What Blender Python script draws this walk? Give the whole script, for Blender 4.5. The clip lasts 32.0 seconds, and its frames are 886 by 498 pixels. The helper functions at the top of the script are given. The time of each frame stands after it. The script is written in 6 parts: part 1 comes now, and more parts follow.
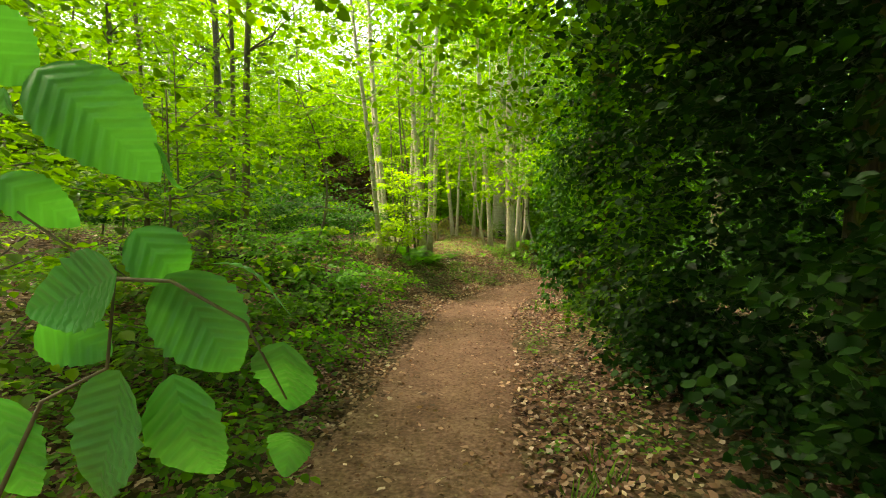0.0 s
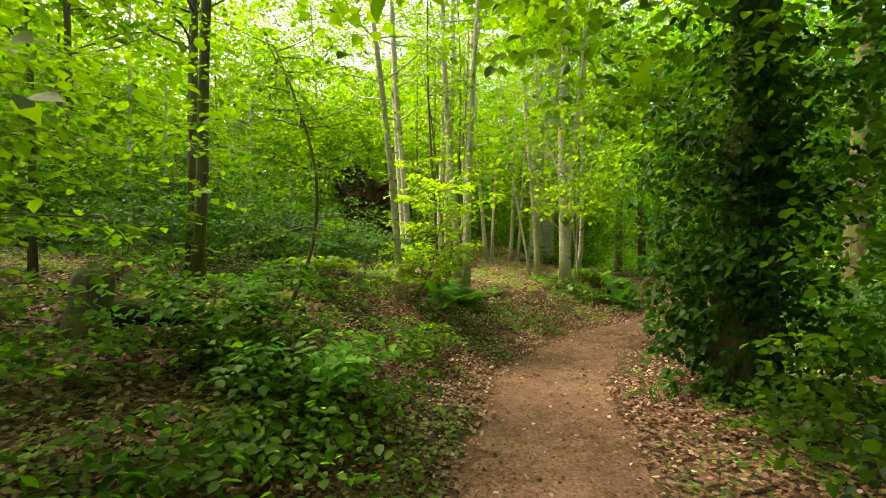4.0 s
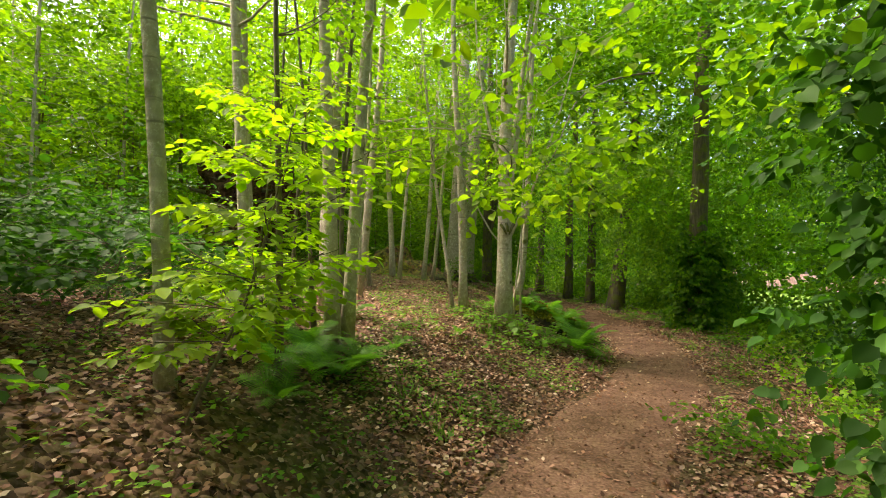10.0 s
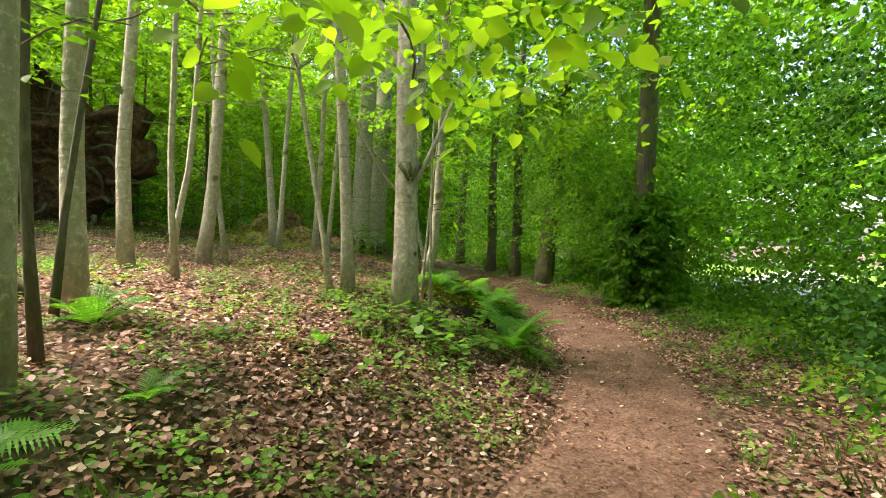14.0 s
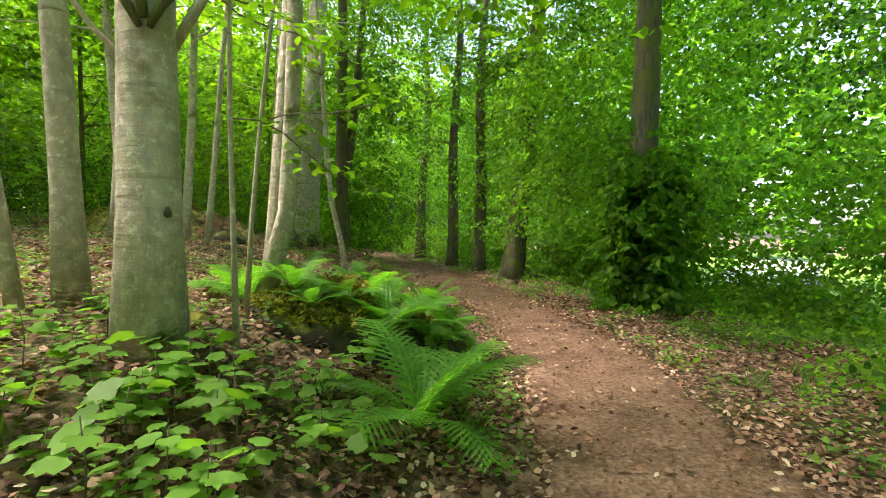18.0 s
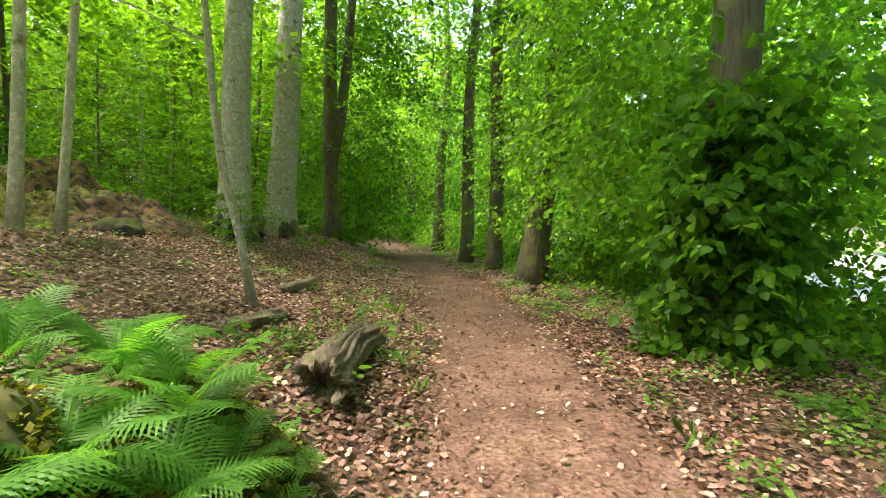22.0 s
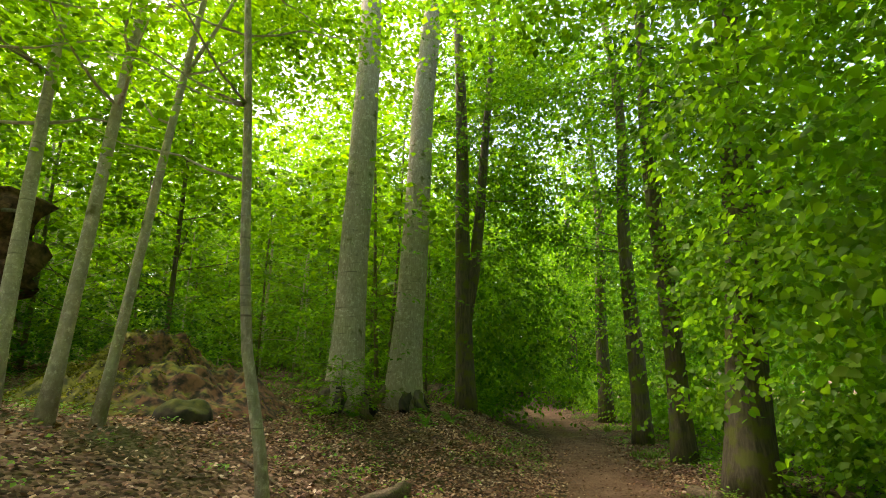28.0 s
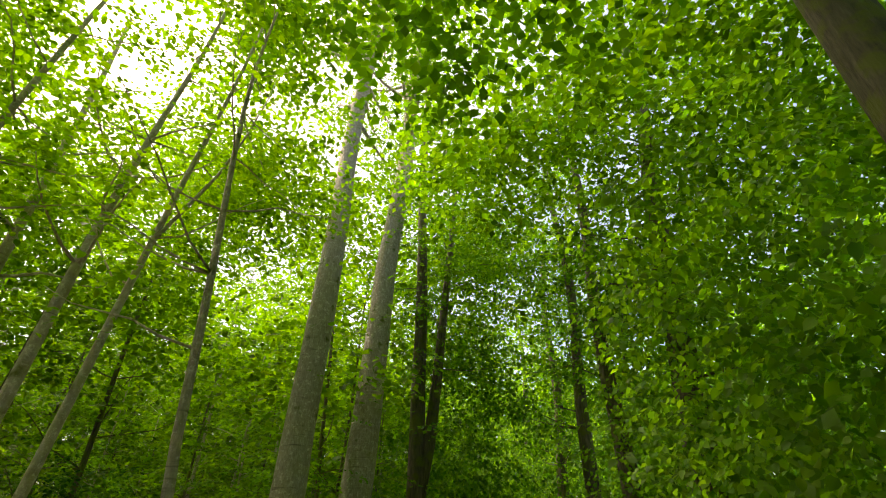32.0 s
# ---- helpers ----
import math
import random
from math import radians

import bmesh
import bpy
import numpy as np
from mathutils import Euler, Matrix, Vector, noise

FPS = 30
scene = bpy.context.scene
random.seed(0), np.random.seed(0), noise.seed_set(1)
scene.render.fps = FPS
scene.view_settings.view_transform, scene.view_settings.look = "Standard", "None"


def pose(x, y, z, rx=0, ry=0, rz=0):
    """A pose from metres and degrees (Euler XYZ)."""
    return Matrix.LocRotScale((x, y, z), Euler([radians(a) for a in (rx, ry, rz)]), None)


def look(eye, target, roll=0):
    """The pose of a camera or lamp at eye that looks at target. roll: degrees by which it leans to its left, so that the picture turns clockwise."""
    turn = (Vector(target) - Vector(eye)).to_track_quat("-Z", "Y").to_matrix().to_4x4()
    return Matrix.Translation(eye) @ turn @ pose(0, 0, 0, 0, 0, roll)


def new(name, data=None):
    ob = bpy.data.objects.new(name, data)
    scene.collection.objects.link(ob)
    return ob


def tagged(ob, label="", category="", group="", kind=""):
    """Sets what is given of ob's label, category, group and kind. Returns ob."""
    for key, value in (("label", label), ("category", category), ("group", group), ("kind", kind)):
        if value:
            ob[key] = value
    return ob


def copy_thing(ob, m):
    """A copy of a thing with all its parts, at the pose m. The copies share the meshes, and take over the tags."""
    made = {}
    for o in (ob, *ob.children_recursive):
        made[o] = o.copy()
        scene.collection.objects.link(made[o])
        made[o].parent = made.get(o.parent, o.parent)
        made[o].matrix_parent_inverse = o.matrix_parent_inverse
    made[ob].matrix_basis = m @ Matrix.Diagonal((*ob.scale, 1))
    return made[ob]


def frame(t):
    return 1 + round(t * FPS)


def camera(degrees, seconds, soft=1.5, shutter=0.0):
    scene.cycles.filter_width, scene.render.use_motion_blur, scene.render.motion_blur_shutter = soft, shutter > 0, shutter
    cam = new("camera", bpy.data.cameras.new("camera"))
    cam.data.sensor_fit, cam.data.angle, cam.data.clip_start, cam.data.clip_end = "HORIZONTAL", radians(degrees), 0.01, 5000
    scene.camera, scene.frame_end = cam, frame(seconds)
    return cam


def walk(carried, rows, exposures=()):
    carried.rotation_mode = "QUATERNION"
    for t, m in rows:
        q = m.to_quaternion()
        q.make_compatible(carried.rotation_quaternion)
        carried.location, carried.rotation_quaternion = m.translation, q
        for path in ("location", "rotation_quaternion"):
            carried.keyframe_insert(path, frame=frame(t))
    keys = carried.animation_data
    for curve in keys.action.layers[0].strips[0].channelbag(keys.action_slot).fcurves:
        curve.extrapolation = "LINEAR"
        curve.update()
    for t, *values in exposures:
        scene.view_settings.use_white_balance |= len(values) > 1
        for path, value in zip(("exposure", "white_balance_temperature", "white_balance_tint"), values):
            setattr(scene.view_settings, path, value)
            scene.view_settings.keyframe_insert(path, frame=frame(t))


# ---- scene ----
cam = camera(84.8, 32.0, soft=1.0)
EXPOSURES = [(0.0, 2.3, 8400, 9), (3.5, 2.15, 8400, 11), (7.0, 2.15, 8100, 20), (9.0, 2.0, 7700, 21), (10.2, 2.05, 7550, 21), (12.0, 2.28, 7200, 23), (15.0, 2.5, 6650, 22), (18.0, 2.7, 6700, 19), (20.0, 2.9, 6700, 19), (24.0, 3.15, 6500, 31), (25.0, 2.95, 6750, 29), (26.0, 2.75, 7000, 26), (28.5, 2.2, 7800, 20), (32.0, 1.6, 8200, 19)]
PATH = [
    (0, (0.0, 0.0, 1.484), (-0.001, 1.998, 1.402), -0.6),
    (0.5, (-0.063, 0.378, 1.512), (-0.055, 2.376, 1.424), -0.5),
    (1, (-0.138, 0.768, 1.549), (-0.133, 2.766, 1.464), -0.5),
    (1.5, (-0.185, 1.152, 1.572), (-0.21, 3.15, 1.497), -0.4),
    (2, (-0.301, 1.57, 1.589), (-0.367, 3.568, 1.539), -0.4),
    (2.5, (-0.359, 1.938, 1.602), (-0.437, 3.936, 1.569), -0.5),
    (3, (-0.358, 2.313, 1.628), (-0.438, 4.311, 1.609), -0.5),
    (3.5, (-0.361, 2.687, 1.641), (-0.453, 4.685, 1.631), -0.6),
    (5.5, (-0.394, 4.304, 1.742), (-0.478, 6.302, 1.744), 1.4),
    (6, (-0.36, 4.634, 1.741), (-0.446, 6.632, 1.754), 1.5),
    (6.5, (-0.35, 4.983, 1.743), (-0.439, 6.98, 1.77), 1.5),
    (7, (-0.386, 5.363, 1.763), (-0.467, 7.361, 1.805), 1.5),
    (7.5, (-0.373, 5.698, 1.767), (-0.437, 7.696, 1.813), 1.4),
    (8, (-0.366, 6.013, 1.775), (-0.395, 8.012, 1.83), 1.4),
    (8.5, (-0.331, 6.356, 1.778), (-0.28, 8.354, 1.834), 1.5),
    (9, (-0.243, 6.695, 1.773), (-0.075, 8.687, 1.825), 1.8),
    (9.5, (-0.141, 7.054, 1.763), (0.099, 9.039, 1.818), 1.9),
    (10, (-0.055, 7.419, 1.746), (0.212, 9.401, 1.79), 2.0),
    (10.5, (0.043, 7.755, 1.724), (0.332, 9.734, 1.756), 1.9),
    (11, (0.128, 8.094, 1.706), (0.429, 10.071, 1.734), 2.0),
    (11.5, (0.198, 8.496, 1.685), (0.514, 10.471, 1.712), 2.0),
    (12, (0.319, 8.875, 1.672), (0.675, 10.843, 1.689), 1.9),
    (12.5, (0.478, 9.257, 1.676), (0.879, 11.216, 1.676), 1.7),
    (13, (0.619, 9.626, 1.643), (1.081, 11.572, 1.629), 1.7),
    (13.5, (0.795, 9.957, 1.625), (1.335, 11.882, 1.583), 1.8),
    (14, (0.964, 10.27, 1.63), (1.546, 12.183, 1.567), 1.9),
    (14.5, (1.139, 10.624, 1.613), (1.744, 12.528, 1.538), 1.9),
    (15, (1.339, 10.932, 1.58), (1.973, 12.827, 1.499), 2.0),
    (15.5, (1.541, 11.247, 1.539), (2.187, 13.138, 1.46), 1.9),
    (17.5, (2.477, 12.861, 1.367), (3.163, 14.739, 1.301), 1.0),
    (18, (2.76, 13.186, 1.318), (3.438, 15.066, 1.247), 1.1),
    (18.5, (3.018, 13.522, 1.312), (3.667, 15.412, 1.225), 1.2),
    (19, (3.254, 13.86, 1.32), (3.88, 15.757, 1.224), 1.4),
    (19.5, (3.509, 14.179, 1.321), (4.112, 16.083, 1.215), 1.4),
    (20, (3.773, 14.515, 1.302), (4.344, 16.428, 1.186), 1.4),
    (20.5, (4.04, 14.848, 1.3), (4.588, 16.768, 1.18), 1.4),
    (21, (4.313, 15.175, 1.3), (4.853, 17.097, 1.177), 1.4),
    (21.5, (4.577, 15.54, 1.305), (5.104, 17.465, 1.182), 1.4),
    (22, (4.829, 15.882, 1.315), (5.328, 17.815, 1.197), 1.3),
    (22.5, (5.072, 16.231, 1.327), (5.484, 18.185, 1.212), 1.3),
    (23, (5.25, 16.635, 1.328), (5.528, 18.612, 1.214), 1.2),
    (23.5, (5.399, 17.021, 1.323), (5.569, 19.01, 1.202), 1.2),
    (24, (5.537, 17.392, 1.371), (5.626, 19.387, 1.255), 1.1),
    (24.5, (5.571, 17.697, 1.435), (5.595, 19.694, 1.335), 1.0),
    (25, (5.647, 17.898, 1.468), (5.604, 19.897, 1.404), 1.0),
    (25.5, (5.698, 17.98, 1.498), (5.579, 19.976, 1.502), 0.9),
    (26, (5.716, 17.977, 1.52), (5.552, 19.968, 1.627), 0.9),
    (26.5, (5.726, 17.968, 1.536), (5.545, 19.947, 1.762), 0.7),
    (28.5, (5.749, 17.937, 1.582), (5.582, 19.845, 2.161), 0.3),
    (29, (5.768, 17.928, 1.594), (5.619, 19.81, 2.255), 0.4),
    (29.5, (5.786, 17.916, 1.611), (5.666, 19.771, 2.349), 0.4),
    (30, (5.785, 17.906, 1.621), (5.701, 19.729, 2.439), 0.4),
    (30.5, (5.785, 17.881, 1.627), (5.731, 19.666, 2.526), 0.4),
    (31, (5.791, 17.865, 1.636), (5.757, 19.613, 2.608), 0.4),
    (31.5, (5.788, 17.839, 1.643), (5.767, 19.549, 2.68), 0.6),
    (32, (5.77, 17.822, 1.649), (5.763, 19.49, 2.753), 0.8),
]
walk(cam, [(t, look(e, g, r)) for t, e, g, r in PATH], EXPOSURES)

# ---- world, sun ----
SUN_AZ, SUN_EL = 68.0, 56.0          # degrees to the left of +y, and above the horizon
world = bpy.data.worlds.new("world")
scene.world = world
world.use_nodes = True
wn = world.node_tree
sky = wn.nodes.new("ShaderNodeTexSky")
sky.sky_type, sky.sun_disc = "NISHITA", False
sky.sun_elevation, sky.sun_rotation = radians(SUN_EL), radians(-SUN_AZ)
sky.air_density, sky.dust_density, sky.ozone_density = 1.0, 4.0, 0.6
bg = wn.nodes["Background"]
bg.inputs["Strength"].default_value = 0.15
wn.links.new(sky.outputs[0], bg.inputs[0])
sun = new("sun", bpy.data.lights.new("sun", "SUN"))
sun.data.energy, sun.data.angle, sun.data.color = 2.4, radians(16), (1.0, 0.96, 0.86)
sun.matrix_world = look((0, 0, 0), (math.sin(radians(SUN_AZ)) * math.cos(radians(SUN_EL)),
                                    -math.cos(radians(SUN_AZ)) * math.cos(radians(SUN_EL)), -math.sin(radians(SUN_EL))))

# ---- materials ----


def nodes_of(name):
    m = bpy.data.materials.new(name)
    m.use_nodes = True
    return m, m.node_tree.nodes, m.node_tree.links, m.node_tree.nodes["Principled BSDF"]


def ramp(ns, stops):
    r = ns.new("ShaderNodeValToRGB")
    e = r.color_ramp.elements
    while len(e) < len(stops):
        e.new(0.5)
    for el, (p, c) in zip(e, stops):
        el.position, el.color = p, (*c, 1)
    return r


def leaf_mat(name, stops, through_light=0.45, rough=0.5, island=True, vein=0.0):
    """Thin leaf: a glossy upper skin that also lets light through; every leaf its own tone."""
    m, ns, ln, b = nodes_of(name)
    geo = ns.new("ShaderNodeNewGeometry")
    r = ramp(ns, stops)
    ln.new(geo.outputs["Random Per Island"], r.inputs[0])
    co = ns.new("ShaderNodeNewGeometry")
    nz = ns.new("ShaderNodeTexNoise")
    nz.inputs["Scale"].default_value = 1.3
    ln.new(co.outputs["Position"], nz.inputs["Vector"])
    hs = ns.new("ShaderNodeHueSaturation")
    mp = ns.new("ShaderNodeMapRange")
    mp.inputs[1].default_value, mp.inputs[2].default_value, mp.inputs[3].default_value, mp.inputs[4].default_value = 0.3, 0.7, 0.62, 1.32
    ln.new(nz.outputs["Fac"], mp.inputs[0])
    ln.new(mp.outputs[0], hs.inputs["Value"])
    ln.new(r.outputs[0], hs.inputs["Color"])
    ln.new(hs.outputs[0], b.inputs["Base Color"])
    b.inputs["Roughness"].default_value = rough
    b.inputs["Specular IOR Level"].default_value = 0.2
    tr = ns.new("ShaderNodeBsdfTranslucent")
    warm = ns.new("ShaderNodeMixRGB")
    warm.blend_type, warm.inputs[0].default_value, warm.inputs[2].default_value = "MULTIPLY", 1.0, (2.05, 2.2, 0.62, 1)
    ln.new(hs.outputs[0], warm.inputs[1])
    ln.new(warm.outputs[0], tr.inputs["Color"])
    mx = ns.new("ShaderNodeMixShader")
    mx.inputs[0].default_value = through_light
    ln.new(b.outputs[0], mx.inputs[1])
    ln.new(tr.outputs[0], mx.inputs[2])
    ln.new(mx.outputs[0], ns["Material Output"].inputs["Surface"])
    return m


def bark_mat(name, dark, light, lichen=None, stretch=(6, 6, 1.5), bump=0.4, moss=0.0, rough=0.85, rings=0.0, spots=9.0):
    m, ns, ln, b = nodes_of(name)
    tc = ns.new("ShaderNodeTexCoord")
    mpn = ns.new("ShaderNodeMapping")
    mpn.inputs["Scale"].default_value = stretch
    ln.new(tc.outputs["Object"], mpn.inputs[0])
    n1 = ns.new("ShaderNodeTexNoise")
    n1.inputs["Scale"].default_value, n1.inputs["Detail"].default_value, n1.inputs["Roughness"].default_value = 3.0, 8, 0.65
    ln.new(mpn.outputs[0], n1.inputs["Vector"])
    r = ramp(ns, [(0.3, dark), (0.55, tuple((a + c) / 2 for a, c in zip(dark, light))), (0.72, light)])
    ln.new(n1.outputs["Fac"], r.inputs[0])
    col = r.outputs[0]
    n2 = ns.new("ShaderNodeTexNoise")
    n2.inputs["Scale"].default_value, n2.inputs["Detail"].default_value, n2.inputs["Roughness"].default_value = spots, 9, 0.75
    ln.new(tc.outputs["Object"], n2.inputs["Vector"])
    if lichen:
        rr = ramp(ns, [(0.53, (0, 0, 0)), (0.64, (1, 1, 1))])
        ln.new(n2.outputs["Fac"], rr.inputs[0])
        mx = ns.new("ShaderNodeMixRGB")
        mx.inputs[2].default_value = (*lichen, 1)
        ln.new(rr.outputs[0], mx.inputs[0])
        ln.new(col, mx.inputs[1])
        col = mx.outputs[0]
    if moss:
        n3 = ns.new("ShaderNodeTexNoise")
        n3.inputs["Scale"].default_value, n3.inputs["Detail"].default_value = 4.0, 6
        ln.new(tc.outputs["Object"], n3.inputs["Vector"])
        rr = ramp(ns, [(0.62 - moss * 0.3, (0, 0, 0)), (0.72 - moss * 0.3, (1, 1, 1))])
        ln.new(n3.outputs["Fac"], rr.inputs[0])
        mx = ns.new("ShaderNodeMixRGB")
        mx.inputs[2].default_value = (0.11, 0.12, 0.02, 1)
        ln.new(rr.outputs[0], mx.inputs[0])
        ln.new(col, mx.inputs[1])
        col = mx.outputs[0]
    ln.new(col, b.inputs["Base Color"])
    b.inputs["Roughness"].default_value = rough
    h = n1.outputs["Fac"]
    if rings:
        w = ns.new("ShaderNodeTexNoise")
        mp2 = ns.new("ShaderNodeMapping")
        mp2.inputs["Scale"].default_value = (1.2, 1.2, 14)
        ln.new(tc.outputs["Object"], mp2.inputs[0])
        w.inputs["Scale"].default_value, w.inputs["Detail"].default_value = 1.5, 4
        ln.new(mp2.outputs[0], w.inputs["Vector"])
        ad = ns.new("ShaderNodeMath")
        ad.operation = "ADD"
        ln.new(h, ad.inputs[0])
        ln.new(w.outputs["Fac"], ad.inputs[1])
        h = ad.outputs[0]
        rr = ramp(ns, [(0.63, (0, 0, 0)), (0.74, (1, 1, 1))])
        ln.new(w.outputs["Fac"], rr.inputs[0])
        mx = ns.new("ShaderNodeMixRGB")
        mx.inputs[2].default_value = (*[v * 0.7 for v in dark], 1)
        ln.new(rr.outputs[0], mx.inputs[0])
        ln.new(col, mx.inputs[1])
        ln.new(mx.outputs[0], b.inputs["Base Color"])
    bp = ns.new("ShaderNodeBump")
    bp.inputs["Strength"].default_value, bp.inputs["Distance"].default_value = bump, 0.03
    ln.new(h, bp.inputs["Height"])
    ln.new(bp.outputs[0], b.inputs["Normal"])
    return m


def soil_mat(name, stops, scale=2.0, fine=60.0, bump=0.5, patch=None):
    m, ns, ln, b = nodes_of(name)
    tc = ns.new("ShaderNodeNewGeometry")
    n1 = ns.new("ShaderNodeTexNoise")
    n1.inputs["Scale"].default_value, n1.inputs["Detail"].default_value, n1.inputs["Roughness"].default_value = scale, 10, 0.7
    ln.new(tc.outputs["Position"], n1.inputs["Vector"])
    n2 = ns.new("ShaderNodeTexNoise")
    n2.inputs["Scale"].default_value, n2.inputs["Detail"].default_value = fine, 5
    ln.new(tc.outputs["Position"], n2.inputs["Vector"])
    ad = ns.new("ShaderNodeMath")
    ad.operation = "MULTIPLY_ADD"
    ln.new(n2.outputs["Fac"], ad.inputs[0])
    ad.inputs[1].default_value = 0.5
    hf = ns.new("ShaderNodeMath")
    hf.operation = "MULTIPLY"
    hf.inputs[1].default_value = 0.5
    ln.new(n1.outputs["Fac"], hf.inputs[0])
    ln.new(hf.outputs[0], ad.inputs[2])
    r = ramp(ns, stops)
    ln.new(ad.outputs[0], r.inputs[0])
    ln.new(r.outputs[0], b.inputs["Base Color"])
    b.inputs["Roughness"].default_value = 0.95
    b.inputs["Specular IOR Level"].default_value = 0.2
    bp = ns.new("ShaderNodeBump")
    bp.inputs["Strength"].default_value, bp.inputs["Distance"].default_value = bump, 0.02
    ln.new(ad.outputs[0], bp.inputs["Height"])
    ln.new(bp.outputs[0], b.inputs["Normal"])
    return m


def litter_mat(name):
    """Soil under a felt of old leaves: leaf-sized cells of many browns, with green algae and moss in patches."""
    m, ns, ln, b = nodes_of(name)
    g = ns.new("ShaderNodeNewGeometry")
    nz = ns.new("ShaderNodeTexNoise")
    nz.inputs["Scale"].default_value, nz.inputs["Detail"].default_value = 14.0, 4
    ln.new(g.outputs["Position"], nz.inputs["Vector"])
    mx0 = ns.new("ShaderNodeMixRGB")
    mx0.inputs[0].default_value = 0.06
    ln.new(g.outputs["Position"], mx0.inputs[1])
    ln.new(nz.outputs["Color"], mx0.inputs[2])
    vo = ns.new("ShaderNodeTexVoronoi")
    vo.inputs["Scale"].default_value = 24.0
    ln.new(mx0.outputs[0], vo.inputs["Vector"])
    sp = ns.new("ShaderNodeSeparateXYZ")
    ln.new(vo.outputs["Color"], sp.inputs[0])
    r = ramp(ns, [(0.0, (0.028, 0.016, 0.010)), (0.35, (0.095, 0.052, 0.034)), (0.7, (0.19, 0.11, 0.074)), (1.0, (0.31, 0.20, 0.145))])
    ln.new(sp.outputs[0], r.inputs[0])
    big = ns.new("ShaderNodeTexNoise")
    big.inputs["Scale"].default_value, big.inputs["Detail"].default_value = 0.9, 7
    ln.new(g.outputs["Position"], big.inputs["Vector"])
    rb = ramp(ns, [(0.50, (0, 0, 0)), (0.66, (0.75, 0.75, 0.75))])
    ln.new(big.outputs["Fac"], rb.inputs[0])
    mx = ns.new("ShaderNodeMixRGB")
    mx.inputs[2].default_value = (0.055, 0.065, 0.018, 1)
    ln.new(rb.outputs[0], mx.inputs[0])
    ln.new(r.outputs[0], mx.inputs[1])
    ln.new(mx.outputs[0], b.inputs["Base Color"])
    b.inputs["Roughness"].default_value = 0.9
    b.inputs["Specular IOR Level"].default_value = 0.2
    ad = ns.new("ShaderNodeMath")
    ad.operation = "SUBTRACT"
    ln.new(sp.outputs[1], ad.inputs[0])
    ln.new(vo.outputs["Distance"], ad.inputs[1])
    bp = ns.new("ShaderNodeBump")
    bp.inputs["Strength"].default_value, bp.inputs["Distance"].default_value = 0.9, 0.025
    ln.new(ad.outputs[0], bp.inputs["Height"])
    ln.new(bp.outputs[0], b.inputs["Normal"])
    return m


LEAF_BEECH = leaf_mat("beech_leaf", [(0.0, (0.055, 0.13, 0.012)), (0.5, (0.09, 0.19, 0.015)), (1.0, (0.15, 0.26, 0.012))], 0.6)
LEAF_LIME = leaf_mat("lime_leaf", [(0.0, (0.04, 0.12, 0.014)), (0.5, (0.07, 0.175, 0.018)), (1.0, (0.125, 0.25, 0.018))], 0.62, 0.45)
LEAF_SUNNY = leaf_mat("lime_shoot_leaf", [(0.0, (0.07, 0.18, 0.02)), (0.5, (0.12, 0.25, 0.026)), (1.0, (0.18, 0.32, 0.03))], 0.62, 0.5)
# thicket leaves: the deep shade is put into this darker colour
LEAF_SHADED = leaf_mat("shaded_thicket_leaf", [(0.0, (0.007, 0.028, 0.006)), (0.7, (0.012, 0.05, 0.009)), (1.0, (0.035, 0.10, 0.016))], 0.25, 0.45)
LEAF_IVY = leaf_mat("ivy_leaf", [(0.0, (0.016, 0.065, 0.009)), (0.6, (0.03, 0.11, 0.012)), (1.0, (0.06, 0.17, 0.02))], 0.4, 0.6)
LEAF_FERN = leaf_mat("fern_leaf", [(0.0, (0.06, 0.18, 0.024)), (1.0, (0.12, 0.29, 0.035))], 0.45, 0.5)
LEAF_HERB = leaf_mat("herb_leaf", [(0.0, (0.06, 0.15, 0.028)), (0.5, (0.11, 0.24, 0.035)), (1.0, (0.2, 0.33, 0.06))], 0.4, 0.5)
LEAF_DRY = leaf_mat("dry_leaf", [(0.0, (0.045, 0.022, 0.014)), (0.25, (0.15, 0.068, 0.046)), (0.6, (0.30, 0.155, 0.108)), (0.86, (0.43, 0.265, 0.20)), (1.0, (0.60, 0.47, 0.39))], 0.1, 0.5)
BARK_BEECH = bark_mat("beech_bark", (0.30, 0.255, 0.19), (0.60, 0.525, 0.415), (0.68, 0.63, 0.53), (5, 5, 3.0), 0.7, 0.04, rings=1, spots=20.0)
BARK_GREY = bark_mat("grey_old_bark", (0.25, 0.205, 0.15), (0.56, 0.49, 0.39), (0.68, 0.62, 0.53), (12, 12, 3.0), 0.9, 0.02, rings=1, spots=13.0)
BARK_DARK = bark_mat("dark_bark", (0.045, 0.037, 0.025), (0.18, 0.145, 0.095), None, (9, 9, 1.2), 0.9, 0.45)
BARK_TWIG = bark_mat("twig_bark", (0.07, 0.058, 0.036), (0.2, 0.17, 0.115), None, (10, 10, 3), 0.3)
WOOD_PALE = bark_mat("pale_cut_wood", (0.055, 0.036, 0.023), (0.36, 0.26, 0.165), None, (14, 14, 14), 0.9, 0.0)
WOOD_DEAD = bark_mat("dead_wood", (0.05, 0.033, 0.02), (0.34, 0.25, 0.165), None, (14, 2, 14), 0.8, 0.08)
SOIL = litter_mat("forest_floor")
PATH_SOIL = soil_mat("path_soil", [(0.36, (0.07, 0.037, 0.024)), (0.5, (0.165, 0.092, 0.062)), (0.62, (0.27, 0.165, 0.115))], 2.2, 34, 1.0)
